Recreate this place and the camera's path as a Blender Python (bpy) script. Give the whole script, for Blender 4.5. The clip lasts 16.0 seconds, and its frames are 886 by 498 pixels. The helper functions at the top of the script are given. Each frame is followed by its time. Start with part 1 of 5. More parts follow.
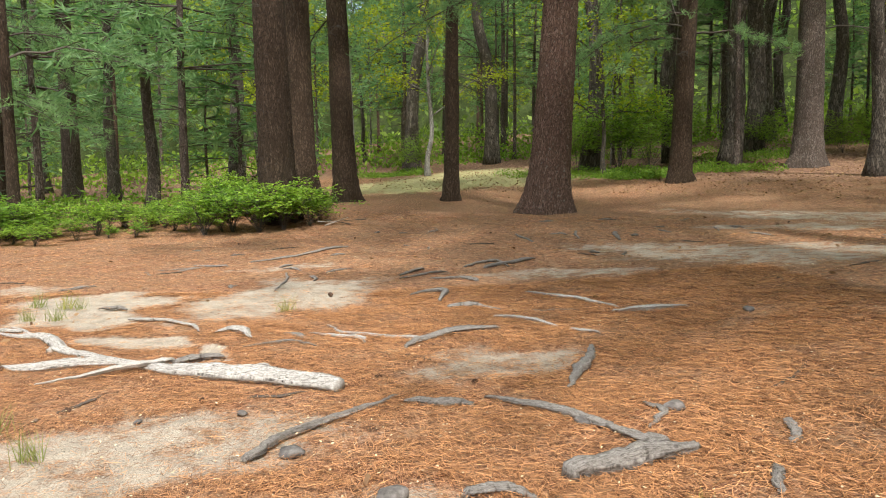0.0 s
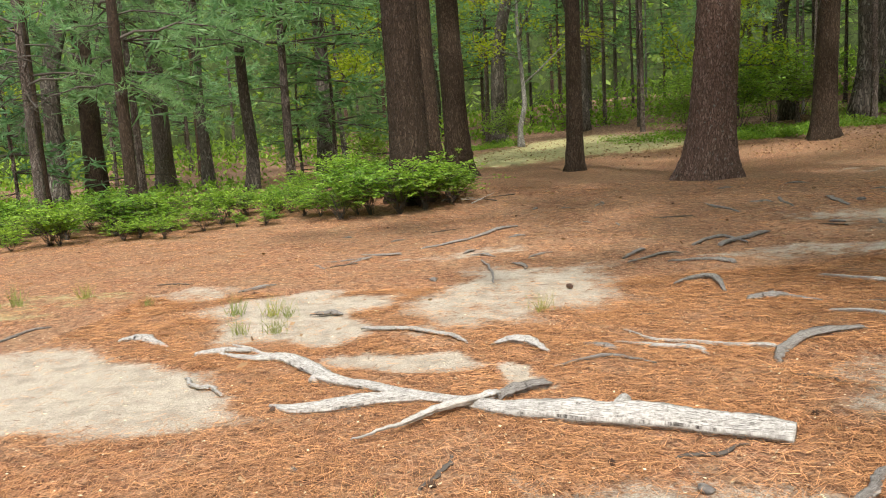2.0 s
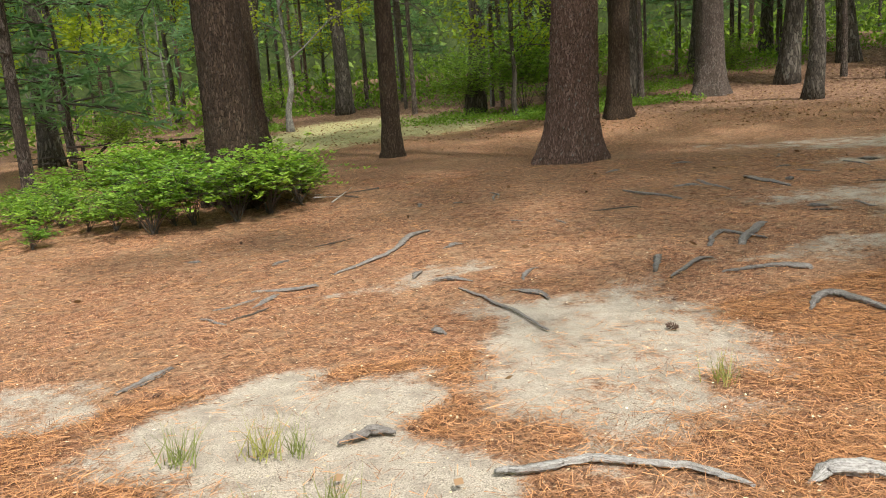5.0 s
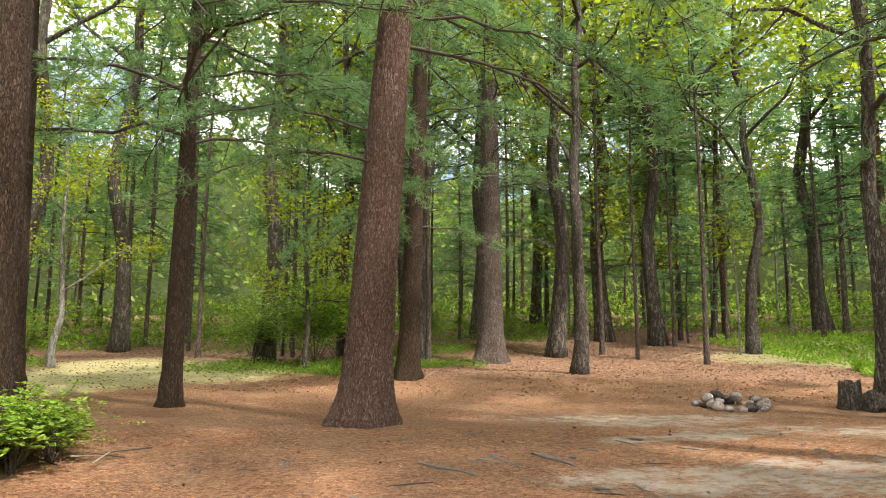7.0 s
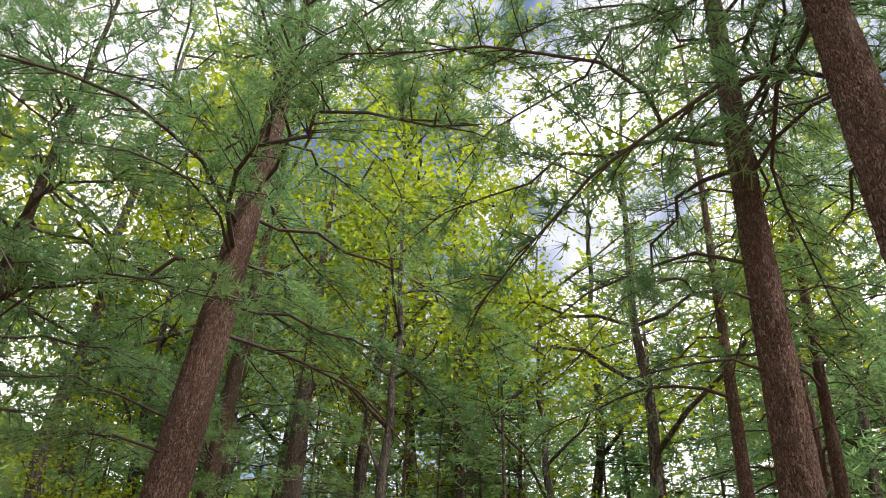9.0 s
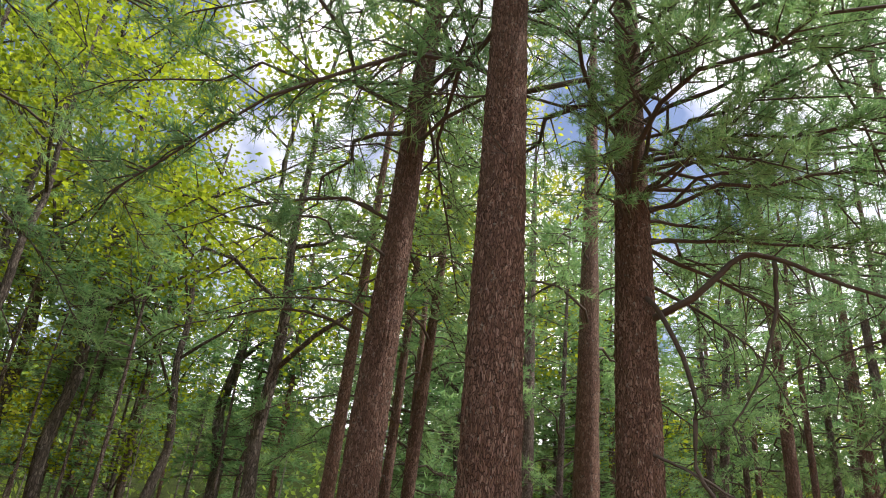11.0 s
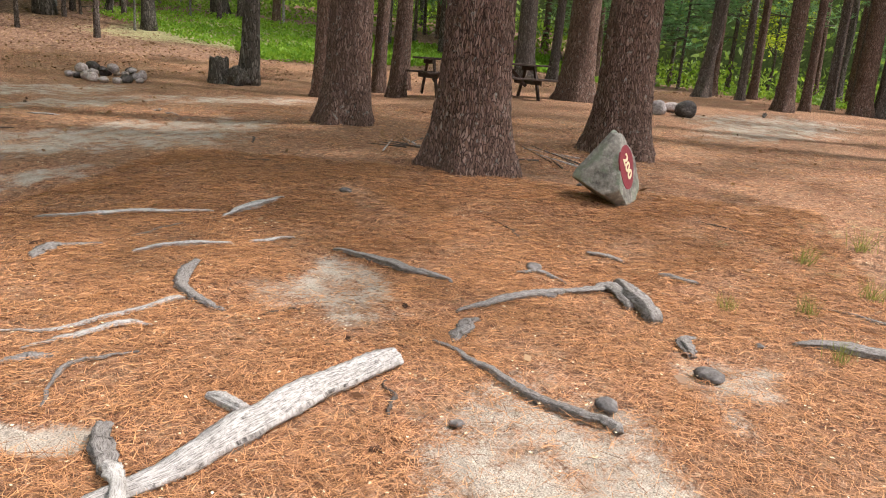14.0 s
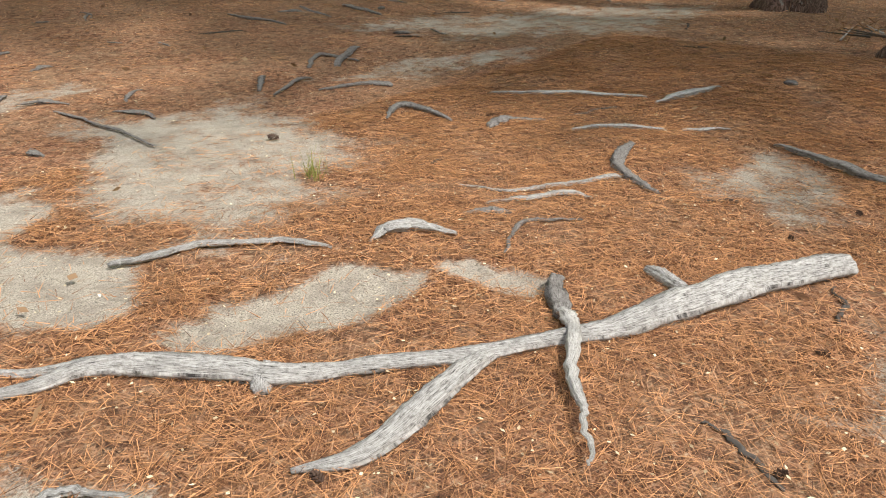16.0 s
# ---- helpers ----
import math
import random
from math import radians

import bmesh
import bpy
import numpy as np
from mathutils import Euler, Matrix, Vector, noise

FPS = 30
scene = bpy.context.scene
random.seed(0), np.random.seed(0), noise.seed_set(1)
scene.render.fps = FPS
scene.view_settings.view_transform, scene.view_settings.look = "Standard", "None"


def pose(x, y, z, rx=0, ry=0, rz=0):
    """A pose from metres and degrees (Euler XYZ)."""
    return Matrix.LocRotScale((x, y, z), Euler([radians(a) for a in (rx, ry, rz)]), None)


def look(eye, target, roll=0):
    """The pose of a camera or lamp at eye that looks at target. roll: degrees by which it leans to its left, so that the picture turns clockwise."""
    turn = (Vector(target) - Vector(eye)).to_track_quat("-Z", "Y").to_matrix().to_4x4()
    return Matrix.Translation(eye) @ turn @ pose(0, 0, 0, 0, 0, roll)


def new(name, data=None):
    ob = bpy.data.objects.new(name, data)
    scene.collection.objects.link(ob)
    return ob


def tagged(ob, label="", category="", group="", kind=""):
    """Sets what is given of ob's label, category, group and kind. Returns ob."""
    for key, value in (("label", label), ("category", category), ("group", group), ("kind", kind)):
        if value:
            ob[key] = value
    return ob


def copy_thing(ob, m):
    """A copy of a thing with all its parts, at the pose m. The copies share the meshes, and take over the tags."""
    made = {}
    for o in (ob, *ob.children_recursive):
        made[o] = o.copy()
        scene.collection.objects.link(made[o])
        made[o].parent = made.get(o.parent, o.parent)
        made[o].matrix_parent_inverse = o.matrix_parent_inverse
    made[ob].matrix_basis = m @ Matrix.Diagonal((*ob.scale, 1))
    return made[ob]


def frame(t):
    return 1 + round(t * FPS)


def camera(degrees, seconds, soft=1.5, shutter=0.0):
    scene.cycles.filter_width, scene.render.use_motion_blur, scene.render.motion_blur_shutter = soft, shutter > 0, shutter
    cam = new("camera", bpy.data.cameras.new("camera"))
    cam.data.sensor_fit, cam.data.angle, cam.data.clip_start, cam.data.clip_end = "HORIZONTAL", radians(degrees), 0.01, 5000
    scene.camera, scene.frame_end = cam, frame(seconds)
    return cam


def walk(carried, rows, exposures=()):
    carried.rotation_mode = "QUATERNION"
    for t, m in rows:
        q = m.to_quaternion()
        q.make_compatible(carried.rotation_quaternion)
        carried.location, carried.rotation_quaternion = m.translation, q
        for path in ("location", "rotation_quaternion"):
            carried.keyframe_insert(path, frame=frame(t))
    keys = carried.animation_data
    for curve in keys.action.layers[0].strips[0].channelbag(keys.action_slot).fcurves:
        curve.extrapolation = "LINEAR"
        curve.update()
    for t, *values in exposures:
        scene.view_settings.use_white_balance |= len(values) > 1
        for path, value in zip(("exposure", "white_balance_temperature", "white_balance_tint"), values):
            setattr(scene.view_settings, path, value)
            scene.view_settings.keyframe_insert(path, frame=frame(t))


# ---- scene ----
cam = camera(62.17, 16.0, soft=1.0)
# seconds, eye x y z, then pitch from straight down, roll and yaw in degrees
PATH = [
    (0.0, -0.211, 0.291, 1.375, 83.9, 0.4, -0.21),
    (0.5, -0.639, 0.575, 1.376, 84.08, 0.55, 0.33),
    (1.0, -1.087, 0.944, 1.342, 83.32, 1.11, 0.41),
    (1.5, -1.574, 1.288, 1.345, 82.61, 2.13, 1.32),
    (2.0, -2.1, 1.671, 1.348, 82.03, 3.17, 3.63),
    (2.5, -2.633, 2.089, 1.359, 81.59, 3.69, 5.68),
    (3.0, -3.131, 2.488, 1.381, 80.92, 3.78, 6.17),
    (5.5, -4.17, 4.729, 1.453, 80.16, 2.57, -24.41),
    (6.0, -4.21, 4.749, 1.517, 84.17, 1.1, -28.18),
    (6.5, -4.198, 4.753, 1.584, 90.92, 0.11, -31.65),
    (7.0, -4.184, 4.76, 1.632, 98.29, -0.49, -34.61),
    (7.5, -4.179, 4.772, 1.639, 104.82, -1.06, -37.19),
    (8.0, -4.173, 4.781, 1.658, 110.76, -1.62, -40.18),
    (8.5, -4.14, 4.807, 1.688, 116.68, -2.05, -44.37),
    (9.0, -4.079, 4.844, 1.709, 122.03, -2.14, -50.06),
    (11.5, -4.036, 3.884, 1.85, 111.58, -4.03, -84.54),
    (12.0, -4.029, 3.828, 1.789, 102.42, -4.88, -87.76),
    (12.5, -4.013, 3.815, 1.712, 94.35, -5.47, -89.15),
    (13.0, -3.994, 3.801, 1.63, 87.23, -5.44, -88.55),
    (13.5, -4.028, 3.819, 1.526, 81.16, -4.66, -84.55),
    (14.0, -4.066, 3.877, 1.453, 75.63, -3.87, -76.92),
    (14.5, -4.118, 3.936, 1.405, 70.38, -3.4, -67.76),
    (15.0, -4.185, 3.988, 1.385, 66.56, -2.78, -59.08),
    (15.5, -4.228, 4.023, 1.372, 64.74, -1.86, -51.63),
    (16.0, -4.253, 4.051, 1.385, 66.27, -1.14, -46.46),
]
LIGHT = [(0.0, 0.4, 6500, 10), (3.0, 0.35, 6500, 10), (5.5, 0.3, 6500, 8), (6.5, 0.6, 6500, 2), (7.5, 0.95, 7200, 28), (8.2, 0.65, 6900, 18), (9.0, 0.15, 6700, 18), (11.5, 0.35, 6600, 20), (12.0, 0.72, 6450, 34), (12.5, 0.78, 6300, 46), (13.2, 0.6, 6250, 36), (14.2, 0.4, 6400, 14), (16.0, 0.05, 6300, 10)]
walk(cam, [(t, pose(x, y, z, rx, ry, rz)) for t, x, y, z, rx, ry, rz in PATH], LIGHT)

# ---- world and sun ----
SUN_AZ, SUN_EL = 163.0, 56.0   # degrees clockwise from +y, and above the horizon
world = bpy.data.worlds.new("world")
scene.world = world
world.use_nodes = True
wn, wl = world.node_tree.nodes, world.node_tree.links
wn.clear()
w_out, w_bg = wn.new("ShaderNodeOutputWorld"), wn.new("ShaderNodeBackground")
sky = wn.new("ShaderNodeTexSky")
sky.sky_type, sky.sun_disc = "NISHITA", False
sky.sun_elevation, sky.sun_rotation = radians(SUN_EL), radians(SUN_AZ)
cl_co, cl_no, cl_ra, cl_mx = wn.new("ShaderNodeTexCoord"), wn.new("ShaderNodeTexNoise"), wn.new("ShaderNodeValToRGB"), wn.new("ShaderNodeMixRGB")
cl_no.inputs["Scale"].default_value, cl_no.inputs["Detail"].default_value = 2.6, 6.0
cl_ra.color_ramp.elements[0].position, cl_ra.color_ramp.elements[1].position = 0.40, 0.56
cl_mx.inputs[2].default_value = (14.0, 14.2, 14.6, 1)
wl.new(cl_co.outputs["Generated"], cl_no.inputs["Vector"])
wl.new(cl_no.outputs["Fac"], cl_ra.inputs[0])
wl.new(cl_ra.outputs[0], cl_mx.inputs[0])
wl.new(sky.outputs[0], cl_mx.inputs[1])
wl.new(cl_mx.outputs[0], w_bg.inputs[0])
w_bg.inputs["Strength"].default_value = 0.15
wl.new(w_bg.outputs[0], w_out.inputs[0])
sun = new("sun", bpy.data.lights.new("sun", "SUN"))
sun.data.energy, sun.data.angle, sun.data.color = 4.6, radians(3.0), (1.0, 0.95, 0.88)
sun_from = Vector((math.sin(radians(SUN_AZ)) * math.cos(radians(SUN_EL)), math.cos(radians(SUN_AZ)) * math.cos(radians(SUN_EL)), math.sin(radians(SUN_EL))))
sun.matrix_world = look(sun_from * 60, (0, 0, 0))


# ---- materials ----
def node_material(name, rough=0.8):
    m = bpy.data.materials.new(name)
    m.use_nodes = True
    b = m.node_tree.nodes["Principled BSDF"]
    b.inputs["Roughness"].default_value = rough
    b.inputs["Specular IOR Level"].default_value = 0.25
    return m, m.node_tree.nodes, m.node_tree.links, b


def tex_noise(n, l, vec, scale, detail=4.0, rough=0.55, stretch=None, turn=0.0):
    if turn:
        tn = n.new("ShaderNodeVectorRotate")
        tn.rotation_type = "Z_AXIS"
        tn.inputs["Angle"].default_value = turn
        l.new(vec, tn.inputs["Vector"])
        vec = tn.outputs[0]
    if stretch:
        mp = n.new("ShaderNodeMapping")
        mp.inputs["Scale"].default_value = stretch
        l.new(vec, mp.inputs["Vector"])
        vec = mp.outputs[0]
    t = n.new("ShaderNodeTexNoise")
    t.inputs["Scale"].default_value, t.inputs["Detail"].default_value, t.inputs["Roughness"].default_value = scale, detail, rough
    l.new(vec, t.inputs["Vector"])
    return t.outputs["Fac"]


def ramp(n, l, fac, *stops):
    r = n.new("ShaderNodeValToRGB")
    el = r.color_ramp.elements
    while len(el) < len(stops):
        el.new(0.5)
    for e, (p, col) in zip(el, stops):
        e.position, e.color = p, (*col, 1)
    l.new(fac, r.inputs[0])
    return r.outputs[0]


def grey(v):
    return (v, v, v)


def mix(n, l, fac, a, b, mode="MIX"):
    m = n.new("ShaderNodeMixRGB")
    m.blend_type = mode
    for s, v in ((0, fac), (1, a), (2, b)):
        if isinstance(v, (int, float)):
            m.inputs[s].default_value = v if s == 0 else (v, v, v, 1)
        elif isinstance(v, tuple):
            m.inputs[s].default_value = (*v, 1)
        else:
            l.new(v, m.inputs[s])
    return m.outputs[0]


def bump(n, l, b, height, strength, dist):
    k = n.new("ShaderNodeBump")
    k.inputs["Strength"].default_value, k.inputs["Distance"].default_value = strength, dist
    l.new(height, k.inputs["Height"])
    l.new(k.outputs[0], b.inputs["Normal"])


def attr(n, name):
    a = n.new("ShaderNodeAttribute")
    a.attribute_name = name
    return a


def ground_material():
    m, n, l, b = node_material("forest_floor", 0.95)
    co = n.new("ShaderNodeTexCoord").outputs["Object"]
    a = attr(n, "cover")
    sep = n.new("ShaderNodeSeparateColor")
    l.new(a.outputs["Color"], sep.inputs[0])
    fine = tex_noise(n, l, co, 60, 5, 0.7)
    lines = [tex_noise(n, l, co, 1.0, 3, 0.6, (13, 120, 30), turn) for turn in (0.3, 1.35, 2.4)]
    streak = mix(n, l, 1.0, mix(n, l, 1.0, lines[0], lines[1], "LIGHTEN"), lines[2], "LIGHTEN")
    big = tex_noise(n, l, co, 0.9, 4, 0.6)
    mid = tex_noise(n, l, co, 6, 4, 0.6)
    # lowest stop puts the shade in the gaps between needles into the colour
    needles = ramp(n, l, streak, (0.44, (0.030, 0.014, 0.009)), (0.53, (0.15, 0.062, 0.031)), (0.60, (0.37, 0.165, 0.082)), (0.72, (0.66, 0.42, 0.25)))
    needles = mix(n, l, ramp(n, l, big, (0.35, grey(0)), (0.7, grey(0.55))), needles, mix(n, l, streak, (0.10, 0.06, 0.035), (0.36, 0.23, 0.13)))
    needles = mix(n, l, ramp(n, l, mid, (0.5, grey(0)), (0.75, grey(0.4))), needles, (0.40, 0.29, 0.18))
    blot = tex_noise(n, l, co, 13, 7, 0.8)
    needles = mix(n, l, ramp(n, l, blot, (0.40, grey(0.75)), (0.50, grey(0))), needles, (0.055, 0.028, 0.016))
    needles = mix(n, l, ramp(n, l, tex_noise(n, l, co, 19, 7, 0.8, (1.0, 1.8, 1.0)), (0.55, grey(0)), (0.63, grey(0.65))), needles, (0.52, 0.36, 0.22))
    grit = tex_noise(n, l, co, 150, 4, 0.75)
    sand = ramp(n, l, grit, (0.36, (0.09, 0.077, 0.062)), (0.45, (0.33, 0.282, 0.22)), (0.62, (0.57, 0.50, 0.40)))
    sand = mix(n, l, ramp(n, l, mid, (0.45, grey(0)), (0.66, grey(0.5))), sand, mix(n, l, fine, (0.10, 0.08, 0.06), (0.30, 0.25, 0.2)))
    leafy = ramp(n, l, tex_noise(n, l, co, 9, 5, 0.7), (0.36, (0.05, 0.028, 0.018)), (0.5, (0.20, 0.105, 0.062)), (0.66, (0.42, 0.28, 0.19)))
    grass = ramp(n, l, tex_noise(n, l, co, 14, 4, 0.7), (0.3, (0.17, 0.16, 0.06)), (0.52, (0.36, 0.33, 0.16)), (0.72, (0.52, 0.47, 0.29)))

    def edge(chan):
        s = n.new("ShaderNodeMath")
        s.operation = "ADD"
        l.new(chan, s.inputs[0])
        q = n.new("ShaderNodeMath")
        q.operation = "MULTIPLY_ADD"
        l.new(mix(n, l, 0.35, tex_noise(n, l, co, 3.2, 7, 0.72), fine), q.inputs[0])
        q.inputs[1].default_value, q.inputs[2].default_value = 2.6, -1.3
        l.new(q.outputs[0], s.inputs[1])
        return ramp(n, l, s.outputs[0], (0.36, grey(0)), (0.66, grey(1)))

    col = mix(n, l, edge(sep.outputs["Blue"]), needles, leafy)
    col = mix(n, l, edge(sep.outputs["Green"]), col, grass)
    col = mix(n, l, edge(sep.outputs["Red"]), col, sand)
    l.new(col, b.inputs["Base Color"])
    bump(n, l, b, mix(n, l, 0.4, streak, fine), 0.9, 0.025)
    return m


def bark_material(name, dark, main, pale, lichen=0.25, scale=1.0):
    m, n, l, b = node_material(name, 0.92)
    co = n.new("ShaderNodeTexCoord").outputs["Object"]
    warp = n.new("ShaderNodeTexNoise")
    warp.inputs["Scale"].default_value, warp.inputs["Detail"].default_value = 7.0, 3.0
    l.new(co, warp.inputs["Vector"])
    add = n.new("ShaderNodeVectorMath")
    add.operation = "MULTIPLY_ADD"
    add.inputs[1].default_value = (0.07, 0.07, 0.07)
    l.new(warp.outputs["Color"], add.inputs[0])
    l.new(co, add.inputs[2])
    mp = n.new("ShaderNodeMapping")
    mp.inputs["Scale"].default_value = (1.0, 1.0, 0.21)
    l.new(add.outputs[0], mp.inputs["Vector"])
    edge = n.new("ShaderNodeTexVoronoi")
    edge.feature = "DISTANCE_TO_EDGE"
    cell = n.new("ShaderNodeTexVoronoi")
    for v in (edge, cell):
        v.inputs["Scale"].default_value = 46 * scale
        l.new(mp.outputs[0], v.inputs["Vector"])
    fine = tex_noise(n, l, co, 95 * scale, 4, 0.7, (1.0, 1.0, 0.5))
    wide = tex_noise(n, l, co, 2.2, 4, 0.6)
    crack = ramp(n, l, edge.outputs["Distance"], (0.0, grey(0)), (0.13, grey(1)))
    plate = ramp(n, l, mix(n, l, 0.5, cell.outputs["Color"], fine), (0.28, tuple(0.6 * v for v in main)), (0.5, main), (0.74, pale))
    col = mix(n, l, crack, dark, plate)
    col = mix(n, l, ramp(n, l, wide, (0.4, grey(0)), (0.72, grey(0.5))), col, tuple(v * 0.62 for v in main))
    li = ramp(n, l, tex_noise(n, l, co, 13, 5, 0.7), (0.60, grey(0)), (0.66, grey(lichen)))
    col = mix(n, l, li, col, (0.36, 0.38, 0.33))
    inf = n.new("ShaderNodeObjectInfo")
    col = mix(n, l, 1.0, col, ramp(n, l, inf.outputs["Random"], (0.0, grey(0.82)), (1.0, grey(1.12))), "MULTIPLY")
    l.new(col, b.inputs["Base Color"])
    bump(n, l, b, mix(n, l, 0.35, crack, fine), 1.0, 0.03)
    return m


def leaf_material(name, low, high, glow=0.45, through_tint=(1.25, 1.25, 0.7)):
    m, n, l, b = node_material(name, 0.55)
    g = n.new("ShaderNodeNewGeometry")
    inf = n.new("ShaderNodeObjectInfo")
    col = ramp(n, l, g.outputs["Random Per Island"], (0.0, low), (1.0, high))
    col = mix(n, l, 1.0, col, ramp(n, l, inf.outputs["Random"], (0.0, (0.78, 0.86, 0.8)), (1.0, (1.2, 1.12, 0.95))), "MULTIPLY")
    l.new(col, b.inputs["Base Color"])
    tr = n.new("ShaderNodeBsdfTranslucent")
    l.new(mix(n, l, 1.0, col, through_tint, "MULTIPLY"), tr.inputs["Color"])
    ms = n.new("ShaderNodeMixShader")
    ms.inputs[0].default_value = glow
    l.new(b.outputs[0], ms.inputs[1])
    l.new(tr.outputs[0], ms.inputs[2])
    l.new(ms.outputs[0], n["Material Output"].inputs[0])
    return m


def wood_material(name, dark, main, pale, scale=1.0):
    m, n, l, b = node_material(name, 0.8)
    uv = n.new("ShaderNodeTexCoord").outputs["UV"]
    co = n.new("ShaderNodeTexCoord").outputs["Object"]
    grain = mix(n, l, 0.25, tex_noise(n, l, uv, 11 * scale, 6, 0.75, (4.0, 0.35, 1.0)), tex_noise(n, l, co, 60, 5, 0.7))
    spot = tex_noise(n, l, co, 7, 5, 0.65)
    col = ramp(n, l, grain, (0.39, dark), (0.47, main), (0.57, pale))
    col = mix(n, l, ramp(n, l, spot, (0.5, grey(0)), (0.68, grey(0.4))), col, tuple(v * 0.5 for v in main))
    l.new(col, b.inputs["Base Color"])
    bump(n, l, b, grain, 0.8, 0.012)
    return m


def stone_material(name, dark, main, pale, spot=0.0):
    m, n, l, b = node_material(name, 0.85)
    co = n.new("ShaderNodeTexCoord").outputs["Object"]
    f = tex_noise(n, l, co, 22, 6, 0.7)
    w = tex_noise(n, l, co, 4, 5, 0.6)
    col = ramp(n, l, mix(n, l, 0.45, f, w), (0.35, dark), (0.5, main), (0.63, pale))
    inf = n.new("ShaderNodeObjectInfo")
    col = mix(n, l, 1.0, col, ramp(n, l, inf.outputs["Random"], (0.0, (0.75, 0.74, 0.74)), (1.0, (1.15, 1.08, 1.04))), "MULTIPLY")
    if spot:
        col = mix(n, l, ramp(n, l, tex_noise(n, l, co, 5, 4, 0.7), (0.5, grey(0)), (0.6, grey(spot))), col, (0.15, 0.19, 0.12))
    l.new(col, b.inputs["Base Color"])
    bump(n, l, b, f, 0.7, 0.02)
    return m


def plain_material(name, col, rough=0.7, wear=0.25):
    m, n, l, b = node_material(name, rough)
    co = n.new("ShaderNodeTexCoord").outputs["Object"]
    f = tex_noise(n, l, co, 30, 5, 0.7)
    l.new(mix(n, l, ramp(n, l, f, (0.45, grey(0)), (0.75, grey(wear))), col, tuple(v * 0.45 for v in col)), b.inputs["Base Color"])
    bump(n, l, b, f, 0.4, 0.01)
    return m


M_GROUND = ground_material()
M_PINE = bark_material("pine_bark", (0.034, 0.021, 0.016), (0.20, 0.120, 0.088), (0.34, 0.235, 0.185), 0.5)
M_PINE_GREY = bark_material("grey_pine_bark", (0.03, 0.024, 0.02), (0.165, 0.125, 0.104), (0.33, 0.27, 0.235), 0.55)
M_OAK = bark_material("oak_bark", (0.03, 0.027, 0.022), (0.12, 0.10, 0.082), (0.27, 0.24, 0.2), 0.4, 0.8)
M_PALE = bark_material("pale_bark", (0.12, 0.11, 0.1), (0.33, 0.31, 0.28), (0.5, 0.48, 0.44), 0.3, 0.6)
M_TWIG = plain_material("dead_twig", (0.085, 0.072, 0.060), 0.9)
M_NEEDLE = leaf_material("pine_needles", (0.15, 0.215, 0.085), (0.335, 0.405, 0.16), 0.55, (1.12, 1.2, 0.8))
M_WOODNEEDLE = leaf_material("wood_pine_needles", (0.13, 0.25, 0.13), (0.30, 0.45, 0.24), 0.55, (1.05, 1.2, 0.95))
M_OAKLEAF = leaf_material("oak_leaves", (0.18, 0.26, 0.022), (0.40, 0.46, 0.055), 0.6)
M_SHRUB = leaf_material("shrub_leaves", (0.10, 0.21, 0.03), (0.29, 0.44, 0.075), 0.45)
M_FERN = leaf_material("fern_leaves", (0.12, 0.26, 0.03), (0.26, 0.42, 0.06), 0.4)
M_GRASS = leaf_material("grass_blades", (0.16, 0.19, 0.05), (0.34, 0.34, 0.13), 0.3)
M_FALLEN = leaf_material("fallen_needles", (0.080, 0.029, 0.015), (0.75, 0.375, 0.19), 0.1)
M_LEAFLITTER = leaf_material("fallen_leaves", (0.13, 0.06, 0.03), (0.46, 0.3, 0.19), 0.1)
M_DRIFT = wood_material("weathered_root_wood", (0.045, 0.04, 0.035), (0.30, 0.278, 0.25), (0.53, 0.505, 0.465))
M_BLEACHED = wood_material("bleached_stick_wood", (0.17, 0.15, 0.13), (0.42, 0.39, 0.35), (0.62, 0.59, 0.54))
M_ROOT = wood_material("grey_root_bark", (0.045, 0.039, 0.034), (0.155, 0.137, 0.122), (0.31, 0.285, 0.255))
M_TABLE = wood_material("brown_stained_plank", (0.018, 0.012, 0.010), (0.05, 0.032, 0.026), (0.10, 0.07, 0.055))
M_BOULDER = stone_material("lichened_boulder", (0.09, 0.088, 0.075), (0.25, 0.245, 0.21), (0.44, 0.43, 0.375), 0.6)
M_STONE = stone_material("fieldstone", (0.12, 0.10, 0.095), (0.34, 0.30, 0.28), (0.55, 0.51, 0.48))
M_PEBBLE = stone_material("dull_pebble", (0.06, 0.055, 0.05), (0.15, 0.14, 0.13), (0.27, 0.255, 0.24))
M_SOOT = stone_material("sooty_stone", (0.02, 0.018, 0.017), (0.07, 0.062, 0.058), (0.2, 0.18, 0.17))
M_MAROON = plain_material("maroon_paint", (0.22, 0.035, 0.045), 0.6, 0.35)
M_CREAM = plain_material("cream_paint", (0.78, 0.66, 0.42), 0.6, 0.2)
M_CONE = plain_material("pine_cone", (0.09, 0.055, 0.038), 0.9)
M_DARK = bark_material("dark_pine_bark", (0.018, 0.012, 0.008), (0.082, 0.053, 0.033), (0.155, 0.108, 0.074), 0.1)
M_FARWALL = stone_material("far_wood", (0.045, 0.075, 0.025), (0.11, 0.16, 0.055), (0.20, 0.27, 0.09))
M_CHIP = leaf_material("bark_chips", (0.30, 0.22, 0.14), (0.75, 0.66, 0.5), 0.0)
M_FAR = leaf_material("far_foliage", (0.14, 0.24, 0.07), (0.32, 0.45, 0.13), 0.55)


# ---- mesh helpers ----
def sm(v):
    v = np.clip(v, 0.0, 1.0)
    return v * v * (3 - 2 * v)


